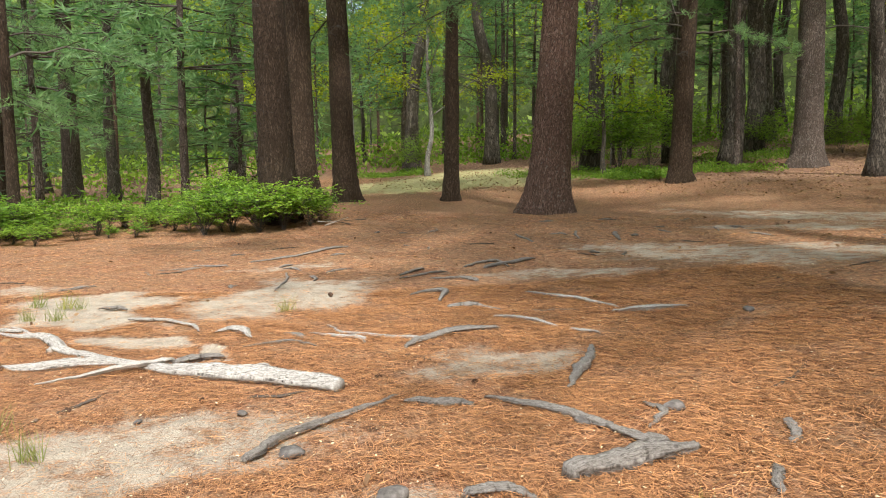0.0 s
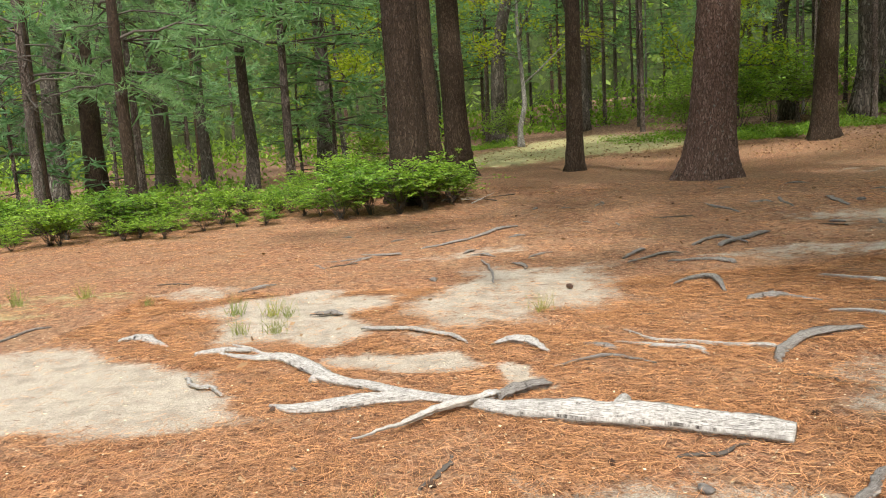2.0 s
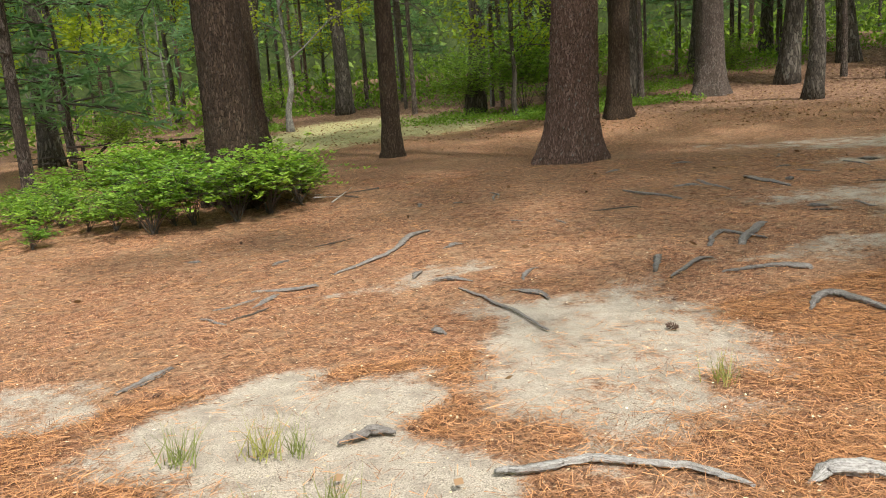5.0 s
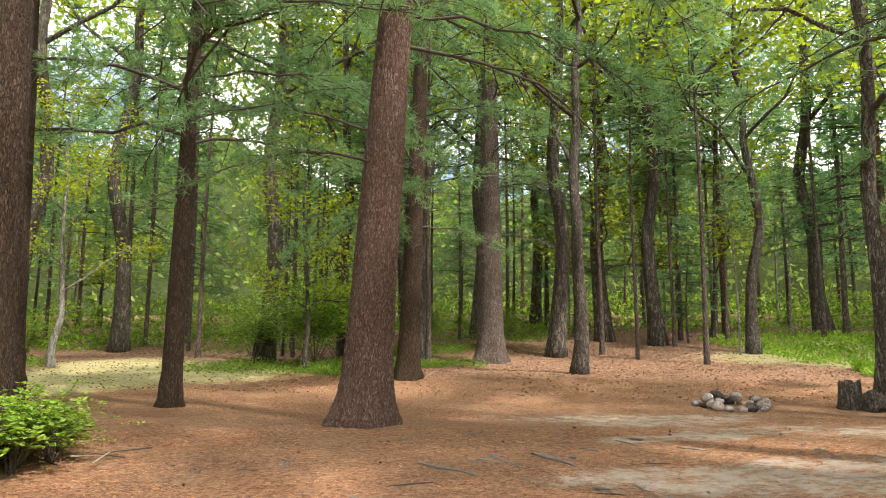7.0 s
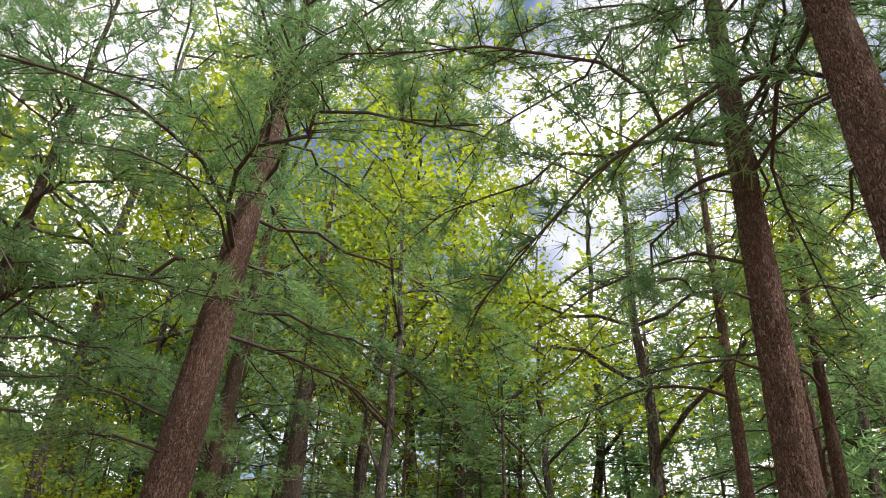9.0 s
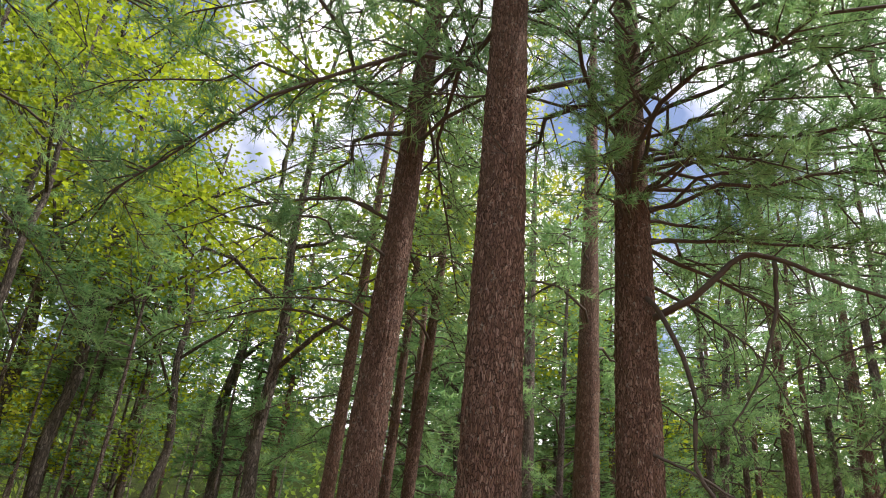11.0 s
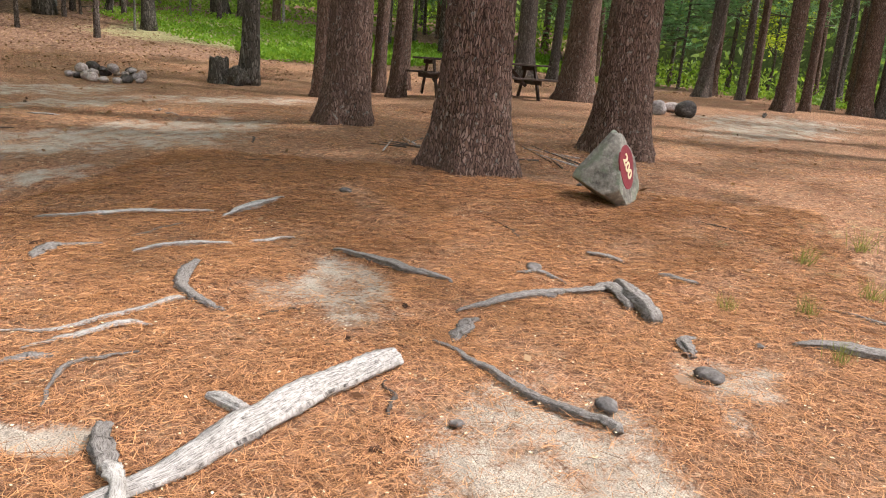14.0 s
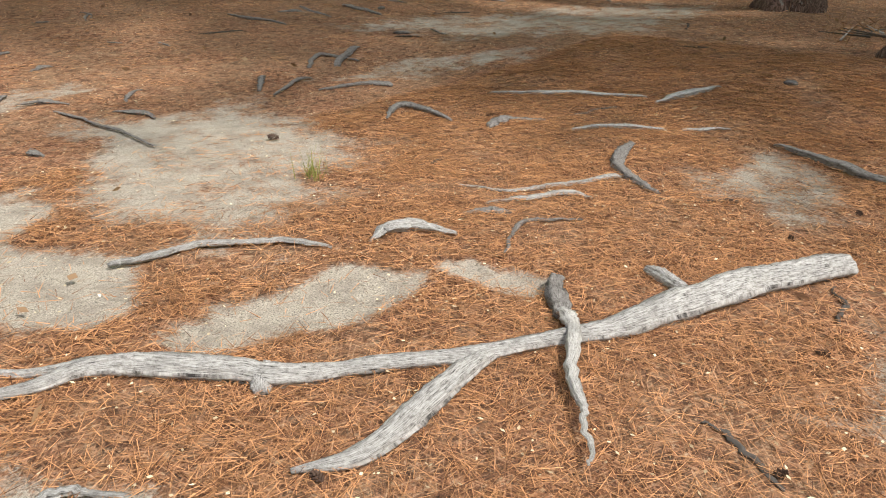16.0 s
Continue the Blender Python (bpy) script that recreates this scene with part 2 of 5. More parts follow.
def land(x, y):
    """Height of the ground, without its small relief."""
    s = (x + y) * 0.7071
    h = 0.5 * sm((s - 4) / 11)
    h = h + sm((y - 2) / 9) * (0.82 * sm((s - 14) / 13) + 1.4 * sm((s - 25) / 13) + 2.0 * sm((s - 34) / 22))
    h = h + 0.3 * sm((x - 0.5) / 3) * sm((11 - y) / 6)
    h = h + 0.3 * np.exp(-((x + 4.2) / 2.6) ** 2 - ((y - 17.6) / 2.6) ** 2)
    return h - 0.9 * sm((x - 8) / 30) * sm((-1 - y) / 14)


def relief(x, y):
    return 0.012 * np.sin(x * 3.1 + 1.3 * np.sin(y * 2.3)) * np.cos(y * 2.7 + 0.8) + 0.006 * np.sin(x * 9.7 + y * 4.1) * np.sin(y * 8.3 - x * 2.2)


def floor_z(x, y):
    return float(land(x, y) + relief(x, y))


def mesh_object(name, verts, faces, material, parent=None, label="", smooth=False, uv=None):
    """One mesh object from arrays of vertices and of equal-sided faces."""
    verts, faces = np.asarray(verts, np.float32), np.asarray(faces, np.int32)
    me = bpy.data.meshes.new(name)
    k = faces.shape[1]
    me.vertices.add(len(verts))
    me.vertices.foreach_set("co", verts.ravel())
    me.loops.add(faces.size)
    me.loops.foreach_set("vertex_index", faces.ravel())
    me.polygons.add(len(faces))
    me.polygons.foreach_set("loop_start", np.arange(0, faces.size, k, dtype=np.int32))
    if smooth:
        me.polygons.foreach_set("use_smooth", np.ones(len(faces), bool))
    if uv is not None:
        lay = me.uv_layers.new(name="UVMap")
        lay.data.foreach_set("uv", np.asarray(uv, np.float32)[faces.ravel()].ravel())
    me.update(calc_edges=True)
    me.materials.append(material)
    ob = new(name, me)
    ob.parent = parent
    if label:
        ob["label"] = label
    return ob


def part(name, bm, material, parent, label="", smooth=False):
    me = bpy.data.meshes.new(name)
    bm.to_mesh(me)
    bm.free()
    me.materials.append(material)
    if smooth:
        me.polygons.foreach_set("use_smooth", np.ones(len(me.polygons), bool))
    ob = new(name, me)
    ob.parent = parent
    if label:
        ob["label"] = label
    return ob


def share(name, source, parent, m):
    """Another object on source's mesh, under parent."""
    ob = new(name, source.data)
    ob.parent = parent
    ob.matrix_basis = m
    return ob


def tube(pts, radii, sides=8, flat=1.0, rough=0.0, seed=0, close=True, groove=0.0):
    """Vertices, quads and uv of a tapered tube along pts."""
    rng = np.random.default_rng(seed)
    pts, radii = np.asarray(pts, float), np.asarray(radii, float)
    tan = np.gradient(pts, axis=0)
    tan /= np.linalg.norm(tan, axis=1)[:, None] + 1e-9
    ref = np.array((0, 0, 1.0)) if abs(tan[:, 2]).mean() < 0.8 else np.array((0, 1.0, 0))
    side = np.cross(tan, ref)
    side /= np.linalg.norm(side, axis=1)[:, None] + 1e-9
    up = np.cross(side, tan)
    a = np.linspace(0, 2 * np.pi, sides, endpoint=False)
    wob = 1 + rough * (rng.random((len(pts), sides)) - 0.5) * 2
    wob *= 1 + rough * np.sin(a * 3 + rng.random() * 6)[None, :]
    if groove:
        drift = np.cumsum(rng.normal(size=len(pts))) * 0.12
        for fr in (4, 7, 11, 13):
            wob += groove * np.sin(fr * a[None, :] + rng.random() * 6 + drift[:, None] * fr * 0.25) * (0.6 + 0.4 * np.sin(np.arange(len(pts)) * rng.uniform(0.1, 0.35)))[:, None]
        wob *= 1 + groove * 1.3 * np.convolve(rng.normal(size=len(pts) + 4), np.ones(5) / 5, "valid")[:, None]
    v = pts[:, None] + (side[:, None] * np.cos(a)[None, :, None] + up[:, None] * (np.sin(a) * flat)[None, :, None]) * (radii[:, None] * wob)[:, :, None]
    i = np.arange(len(pts) - 1)[:, None] * sides + np.arange(sides)[None, :]
    j = np.arange(len(pts) - 1)[:, None] * sides + (np.arange(sides)[None, :] + 1) % sides
    f = np.stack([i, j, j + sides, i + sides], -1).reshape(-1, 4)
    run = np.concatenate([[0], np.cumsum(np.linalg.norm(np.diff(pts, axis=0), axis=1))])
    uv = np.stack([np.broadcast_to(np.abs(np.linspace(-1, 1, sides)), v.shape[:2]), np.broadcast_to(run[:, None] * 4, v.shape[:2])], -1)
    v, uv = v.reshape(-1, 3), uv.reshape(-1, 2)
    if close:
        caps = []
        for k in range(1, sides // 2):
            caps.append((k - 1, k, sides - k - 1, sides - k))
        caps = np.array(caps)
        f = np.concatenate([f, caps[:, ::-1], caps + (len(pts) - 1) * sides])
    return v, f, uv


def joined(pieces):
    vs, fs, us, k = [], [], [], 0
    for v, f, u in pieces:
        vs.append(v), fs.append(f + k), us.append(u)
        k += len(v)
    return np.concatenate(vs), np.concatenate(fs), np.concatenate(us)


def spline(pts, n):
    """n points on a smooth curve through pts (rows of any width)."""
    p = np.asarray(pts, float)
    p = np.vstack([2 * p[0] - p[1], p, 2 * p[-1] - p[-2]])
    out = []
    for u in np.linspace(0, len(p) - 3 - 1e-6, n):
        i, t = int(u), u - int(u)
        a, b, c, d = p[i:i + 4]
        out.append(0.5 * (2 * b + (c - a) * t + (2 * a - 5 * b + 4 * c - d) * t * t + (3 * b - a - 3 * c + d) * t ** 3))
    return np.array(out)


def blades(pos, way, length, width, rng, tip=False, flat=0.0):
    """Leaf-shaped quads, or thin triangles, that start at pos along way."""
    n = len(pos)
    way = way / (np.linalg.norm(way, axis=1)[:, None] + 1e-9)
    r = rng.normal(size=(n, 3))
    if flat:
        r = r * (1 - flat) + np.array((0, 0, flat))
    s = np.cross(way, r)
    s /= np.linalg.norm(s, axis=1)[:, None] + 1e-9
    length, width = np.broadcast_to(length, n)[:, None], np.broadcast_to(width, n)[:, None]
    if tip:
        v = np.stack([pos - s * width / 2, pos + s * width / 2, pos + way * length], 1)
        return v.reshape(-1, 3), np.arange(n * 3).reshape(n, 3)
    mid = pos + way * length * 0.5
    v = np.stack([pos, mid + s * width / 2, pos + way * length, mid - s * width / 2], 1)
    return v.reshape(-1, 3), np.arange(n * 4).reshape(n, 4)


# ---- ground ----
# worn sandy places: centre, half axes and turn in degrees, strength
SAND = [(-4.8, 5.87, 1.18, 0.68, -32, 0.9), (-3.8, 7.75, 0.95, 0.75, -86, 0.9), (-1.95, 8.2, 1.32, 0.92, -118, 0.70), (-2.7, 6.24, 0.42, 0.27, -22, 0.9),
        (-2.07, 5.82, 0.2, 0.14, -42, 1.0), (-3.42, 7.0, 0.42, 0.24, -107, 1.0), (0.15, 5.52, 0.62, 0.48, 51, 0.62), (-5.2, 8.85, 0.45, 0.4, 0, 0.6), (-1.4, 9.2, 0.55, 0.3, 6, 0.6),
        (4.0, 9.8, 2.6, 1.1, -25, 0.55), (6.7, 14.1, 2.6, 1.1, -35, 0.52), (-1.7, 3.9, 1.0, 0.6, 20, 0.58), (-2.2, 3.5, 0.9, 0.7, 10, 0.62), (13.5, 0.3, 4.2, 1.6, -28, 0.52),
        (8.2, 11.1, 3.2, 0.9, -40, 0.46), (-2.4, 10.6, 0.9, 0.3, 10, 0.5), (1.2, 9.2, 1.4, 0.35, -15, 0.5), (5.6, 12.2, 1.6, 0.5, -20, 0.55), (-0.5, 3.1, 0.5, 0.3, 0, 0.5)]
GRASSY = [(0.8, 30.2, 4.4, 5.6, -25, 0.85), (2.6, 1.7, 1.5, 0.7, -70, 0.3), (-6.8, 8.6, 1.2, 0.7, 10, 0.4), (24.4, 17.9, 5.2, 5.0, -40, 0.8), (11.5, -4.4, 2.0, 1.0, -30, 0.5)]


def spot(x, y, spots):
    v = np.zeros_like(x)
    x, y = x + 0.10 * np.sin(y * 4.1 + 1.3 * np.sin(x * 3.3)) + 0.05 * np.sin(x * 9.1 + y * 7.3), y + 0.10 * np.sin(x * 3.7 + 1.1 * np.sin(y * 4.7)) + 0.05 * np.sin(y * 10.3 - x * 6.1)
    for cx, cy, a, b, turn, k in spots:
        c, s = math.cos(radians(turn)), math.sin(radians(turn))
        u, w = ((x - cx) * c + (y - cy) * s) / a, (-(x - cx) * s + (y - cy) * c) / b
        ang = np.arctan2(w, u)
        r = np.sqrt(u * u + w * w) * (1 + 0.14 * np.sin(3 * ang + cx * 7) + 0.09 * np.sin(5 * ang + cy * 5))
        v = np.maximum(v, k * sm((1.4 - r) / 0.8))
    return v


def axis(lo, hi, step, far):
    mid = np.arange(lo, hi, step)
    grow = np.cumsum(np.geomspace(step * 1.15, far / 6, 52))
    grow = grow * far / grow[-1]
    return np.concatenate([lo - grow[::-1], mid, mid[-1] + grow])


def build_ground():
    gx, gy = axis(-8, 7, 0.085, 420), axis(1.5, 13.5, 0.085, 420)
    x, y = [v.ravel() for v in np.meshgrid(gx, gy)]
    near = np.exp(-((np.abs(x) / 60) ** 2 + (np.abs(y) / 60) ** 2))
    z = land(x, y) + relief(x, y) * near
    sand = spot(x, y, SAND)
    z = z - 0.02 * sand * near
    w, h = len(gx), len(gy)
    i = (np.arange(h - 1)[:, None] * w + np.arange(w - 1)[None, :]).ravel()
    ob = mesh_object("ground", np.stack([x, y, z], 1), np.stack([i, i + 1, i + w + 1, i + w], 1), M_GROUND, smooth=True)
    lay = ob.data.color_attributes.new("cover", "FLOAT_COLOR", "POINT")
    hill = sm(((x + y) * 0.7071 - 19.0) / 5) * 0.9 + 0.7 * sm((y - 32) / 6) * sm((x + 2) / 6)
    hill = np.maximum(hill, sm((-x - 9) / 4) * 0.8)
    lay.data.foreach_set("color", np.stack([sand, spot(x, y, GRASSY), np.clip(hill, 0, 1), np.ones_like(x)], 1).astype(np.float32).ravel())
    return tagged(ob, "rust-brown pine needle floor with worn sandy patches", "ground", kind="structure")


build_ground()


def scatter_needles():
    rng = np.random.default_rng(4)
    n, k = 540000, 430000
    x, y = rng.uniform(-5.6, 3.4, n), rng.uniform(1.9, 8.6, n)
    r, a = 4.5 + 9 * rng.random(n - k), rng.uniform(radians(-35), radians(125), n - k)
    x[k:], y[k:] = -4.0 + r * np.sin(a), 3.6 + r * np.cos(a)
    clump = np.sin(x * 5.3 + 2 * np.sin(y * 3.7)) + np.sin(y * 6.1 + 1.7 * np.sin(x * 4.4))
    keep = rng.random(n) < (1 - 0.96 * sm(spot(x, y, SAND) * 1.25)) * (0.62 + 0.2 * clump)
    x, y = x[keep], y[keep]
    n = len(x)
    dist = np.hypot(x + 3.6, y - 3.4)
    z = land(x, y) + relief(x, y) + rng.uniform(0.001, 0.02, n)
    t = rng.uniform(0, 2 * np.pi, n)
    way = np.stack([np.cos(t), np.sin(t), rng.uniform(-0.06, 0.14, n)], 1)
    v, f = blades(np.stack([x, y, z], 1), way, rng.uniform(0.06, 0.14, n), 0.0016 + 0.00055 * dist, rng, tip=True, flat=0.75)
    tagged(mesh_object("fallen_needles", v, f, M_FALLEN), "loose rust-coloured pine needles on the ground", "needles", kind="stuff")


scatter_needles()


def scatter_litter():
    rng = np.random.default_rng(9)
    n = 34000
    x, y = rng.uniform(-8, 30, n), rng.uniform(-8, 36, n)
    s = (x + y) * 0.7071
    keep = ((s > 18) & (rng.random(n) < 0.9)) | (rng.random(n) < 0.025)
    x, y = x[keep], y[keep]
    k = len(x)
    t = rng.uniform(0, 6.3, k)
    pos = np.stack([x, y, land(x, y) + relief(x, y) + 0.012], 1)
    v, f = blades(pos, np.stack([np.cos(t), np.sin(t), rng.uniform(0, 0.4, k)], 1), rng.uniform(0.05, 0.10, k), rng.uniform(0.025, 0.055, k), rng)
    tagged(mesh_object("fallen_leaves", v, f, M_LEAFLITTER), "dry curled brown leaves scattered on the ground", "leaves", kind="stuff")


scatter_litter()


def scatter_chips():
    rng = np.random.default_rng(14)
    n = 15000
    x, y = rng.uniform(-6.5, 9, n), rng.uniform(0.5, 14, n)
    t = rng.uniform(0, 6.3, n)
    pos = np.stack([x, y, land(x, y) + relief(x, y) + 0.016], 1)
    v, f = blades(pos, np.stack([np.cos(t), np.sin(t), rng.uniform(-0.05, 0.3, n)], 1), rng.uniform(0.008, 0.026, n), rng.uniform(0.005, 0.013, n), rng, flat=0.8)
    tagged(mesh_object("bark_chips", v, f, M_CHIP), "pale cone scales and bark chips on the ground", "chips", kind="stuff")


scatter_chips()


# ---- trees ----
def trunk_mesh(height, dia, seed, sides=20, rings=34, flare=0.5, bend=0.0, lean=(0, 0), fine=False):
    rng = np.random.default_rng(seed)
    z = np.concatenate([np.linspace(-0.25, 1.2, rings // 3), np.linspace(1.2, 1.0 * height, rings - rings // 3 + 1)[1:]]) if not fine else \
        np.concatenate([np.linspace(-0.25, 9.0, rings - 16), np.linspace(9.0, height, 17)[1:]])
    a = np.linspace(0, 2 * np.pi, sides, endpoint=False)
    R = dia / 2
    prof = R * np.clip(1.06 - 0.95 * (np.maximum(z, 0) / height) ** 1.15, 0.03, 2)
    zz = np.maximum(z, 0)
    lobe = 1 + 0.4 * np.sin(5 * a + rng.random() * 6) + 0.3 * np.sin(3 * a + rng.random() * 6)
    rad = prof[:, None] + R * flare * np.exp(-zz / (0.28 + R * 0.5))[:, None] * np.clip(lobe, 0.2, 2)[None, :]
    if fine:
        ridge = np.zeros_like(rad)
        for q in range(9):
            fr, ph = rng.integers(9, 30), rng.random() * 6.28
            ridge += np.sin(fr * a[None, :] + ph + 1.6 * np.sin(z[:, None] * rng.uniform(1.5, 5) + rng.random() * 6)) * (0.5 + 0.5 * np.sin(z[:, None] * rng.uniform(2, 9) + ph))
        rad += R * 0.012 * ridge + R * 0.02 * rng.normal(size=rad.shape)
    else:
        rad *= 1 + 0.03 * rng.normal(size=rad.shape)
    cx = lean[0] * z + bend * np.sin(z / height * 5 + rng.random() * 6) * z / height
    cy = lean[1] * z + bend * np.cos(z / height * 4 + rng.random() * 6) * z / height
    v = np.stack([cx[:, None] + rad * np.cos(a), cy[:, None] + rad * np.sin(a), np.broadcast_to(z[:, None], rad.shape)], -1).reshape(-1, 3)
    i = np.arange(len(z) - 1)[:, None] * sides + np.arange(sides)[None, :]
    j = np.arange(len(z) - 1)[:, None] * sides + (np.arange(sides)[None, :] + 1) % sides
    return v, np.stack([i, j, j + sides, i + sides], -1).reshape(-1, 4)


def limb_variant(seed, foliage, length=3.0, twigs=15, count=10):
    """A drooping limb along +x, and the needle tufts on it."""
    rng = np.random.default_rng(seed)
    x = np.linspace(0, length, 9)
    k = 3.0 / length
    main = np.stack([x, 0.12 / k * np.cumsum(rng.normal(size=9)), 0.28 / k * np.sin(x * k * 0.9) - 0.11 * k * x * x * rng.uniform(0.4, 1.2) + 0.04 * rng.normal(size=9)], 1)
    main[0] = 0
    wood, tips = [tube(main, np.linspace(0.030, 0.006, 9) * (0.6 + 0.4 / k), 5, close=False)], []
    for j in range(twigs):
        u = rng.uniform(0.22, 1.0)
        q = u * 8
        b = main[int(q)] + (main[min(8, int(q) + 1)] - main[int(q)]) * (q % 1)
        sgn = rng.choice((-1, 1))
        ln = rng.uniform(0.35, 0.95) * (1.25 - 0.6 * u) * (0.5 + 0.5 / k)
        way = np.array((rng.uniform(0.4, 1.0), sgn * rng.uniform(0.4, 1.1), rng.uniform(-0.35, 0.35)))
        way /= np.linalg.norm(way)
        t = np.linspace(0, 1, 3)[:, None]
        tw = b + way * ln * t + np.array((0, 0, -0.16)) * t * t + 0.03 * rng.normal(size=(3, 3)) * t
        wood.append(tube(tw, np.linspace(0.011, 0.003, 3), 3, close=False))
        for i in range(7):
            w = rng.uniform(0.3, 1.02)
            tips.append((b + way * ln * w + np.array((0, 0, -0.16)) * w * w + 0.06 * rng.normal(size=3), way))
    v, f, u = joined(wood)
    limb = mesh_object("limb", v, f, M_TWIG)
    spray = None
    if foliage:
        pos = np.repeat(np.array([p for p, w in tips]), count, 0)
        way = np.repeat(np.array([w for p, w in tips]), count, 0) * 0.7 + rng.normal(size=(len(pos), 3)) * 0.75 + np.array((0, 0, 0.25))
        v, f = blades(pos, way, rng.uniform(0.10, 0.20, len(pos)) * (1.0 if count > 10 else 1.35), 0.2 / count * (1.0 if count > 10 else 0.75), rng, tip=True)
        spray = mesh_object("needles", v, f, M_NEEDLE if count > 10 else M_WOODNEEDLE)
    return limb, spray


BOUGHS = [limb_variant(s, True) for s in range(4)] + [limb_variant(s, True, 4.8, 27) for s in range(20, 24)]
LIGHT_BOUGHS = [limb_variant(s, True, 3.4, 12, 6) for s in range(30, 34)]
SNAGS = [limb_variant(s, False) for s in (11, 12)]


def hang_limb(tree, kind, x, y, z, turn, dip, size):
    if kind < 0:
        limb, spray = LIGHT_BOUGHS[kind % 4]
    elif kind >= 4:
        limb, spray = SNAGS[kind % 2]
    elif size > 1.2:
        limb, spray = BOUGHS[4 + kind]
        size /= 1.6
    else:
        limb, spray = BOUGHS[kind]
    ob = share("limb", limb, tree, pose(x, y, z, 0, dip, turn) @ Matrix.Diagonal((size, size, size, 1)))
    if spray:
        share("needles", spray, ob, Matrix())


def big_pine(x, y, dia, seed, height=21.0, lean=(0.0, 0.0), first=6.5, limbs=24, dead=6, fine=False, bark=None, reach=1.0, extra=(), light=False, label="tall white pine with furrowed red-brown bark"):
    rng = np.random.default_rng(seed + 100)
    tree = new("pine_tree")
    tree.matrix_basis = pose(x, y, floor_z(x, y))
    v, f = trunk_mesh(height, dia, seed, 72 if fine else 22, 150 if fine else 34, lean=lean, fine=fine)
    mesh_object("trunk", v, f, bark or M_PINE, tree, smooth=True)
    for k in range(limbs):
        u = (k + rng.random()) / limbs
        z = first + (height - first) * u * 0.97
        hang_limb(tree, -1 - k % 4 if light else k % 4, lean[0] * z, lean[1] * z, z, k * 137.5 + rng.uniform(-25, 25), rng.uniform(-18, 14) - 20 * u, reach * (1.25 - 0.85 * u) * rng.uniform(0.75, 1.2))
    for k in range(dead):
        z = rng.uniform(max(2.6, first * 0.45), first + 1.5)
        hang_limb(tree, 4 + k % 2, lean[0] * z, lean[1] * z, z, rng.uniform(0, 360), rng.uniform(-10, 20), rng.uniform(0.2, 0.75))
    for z, turn, dip, size, kind in extra:
        hang_limb(tree, kind, lean[0] * z, lean[1] * z, z, turn, dip, size)
    return tagged(tree, label, "tree", "pines of the campsite")


# the pines that stand round the open campsite
big_pine(-9.24, 15.9, 0.24, 61, height=14, first=3.4, limbs=16, dead=14, bark=M_DARK, label="thin dark pine with many dead twigs among shrubs")
big_pine(-14.9, 24.9, 0.62, 62, first=4.5, limbs=20, dead=10, bark=M_DARK, label="dark pine in the shaded wood")
big_pine(-13.9, 27.8, 0.62, 63, first=4.5, limbs=20, dead=10, bark=M_PINE_GREY, label="grey pine in the shaded wood")
big_pine(-11.6, 16.6, 0.2, 64, height=13, first=3.0, limbs=16, dead=14, bark=M_PINE_GREY, label="thin dark pine with many dead twigs among shrubs")
big_pine(-12.8, 18.6, 0.3, 65, height=15, first=3.2, limbs=18, dead=12, bark=M_DARK, label="thin dark pine with many dead twigs among shrubs")
big_pine(-3.62, 15.85, 0.70, 1, first=9, limbs=24, reach=1.1, lean=(-0.019, -0.02), bark=M_DARK, fine=True, label="stout dark pine rising out of the shrubs")
big_pine(-3.55, 18.1, 0.66, 2, first=9, limbs=24, reach=1.1, lean=(-0.006, 0), bark=M_DARK, label="stout dark pine rising out of the shrubs")
big_pine(-2.95, 21.6, 0.64, 3, first=9, limbs=24, reach=1.1, lean=(-0.028, 0), bark=M_DARK)
big_pine(0.1, 21.2, 0.40, 4, height=20, first=5.5, limbs=42, dead=14, bark=M_DARK, lean=(0.009, 0), reach=1.9, label="slender dark pine with thin dead twigs")
big_pine(2.13, 16.35, 0.80, 5, lean=(0.051, -0.026), first=7.8, limbs=40, dead=8, fine=True, reach=1.9,
         extra=((7.0, -25, 8, 1.6, 4), (7.6, -40, 10, 1.7, 1), (5.2, 190, -4, 1.3, 2), (4.6, 175, 4, 1.4, 3), (8.5, 200, -5, 1.5, 0)))
big_pine(7.1, 22.9, 0.58, 6, lean=(0.028, -0.01), first=5.0, limbs=28, reach=1.4, bark=M_DARK, extra=((4.6, 195, 8, 1.3, 0), (5.0, 160, 10, 1.3, 1), (4.2, 215, 4, 1.1, 2), (5.4, 250, 6, 1.3, 3), (4.4, -20, 6, 1.0, 1)), label="straight dark pine standing behind a larger one")
big_pine(12.5, 25.9, 0.90, 7, lean=(0.002, 0.01), first=6.5, limbs=32, dead=14, reach=1.3, bark=M_PINE_GREY, label="grey pine trunk with many broken branch stubs",
         extra=((4.6, -50, 4, 1.0, 4), (6.4, -70, 0, 1.1, 4), (3.6, 200, 0, 0.5, 5)))
big_pine(3.70, 5.30, 0.68, 9, lean=(-0.018, 0.006), first=9, limbs=40, dead=5, reach=1.9, fine=True, label="massive pine with flared roots behind the numbered boulder")
big_pine(6.5, 7.78, 0.60, 10, lean=(-0.02, -0.038), first=8, limbs=36, dead=8, reach=1.7, fine=True, extra=((7.2, 100, -6, 1.2, 4), (5.4, 120, -5, 0.9, 4), (6.5, 160, 0, 1.0, 2)))
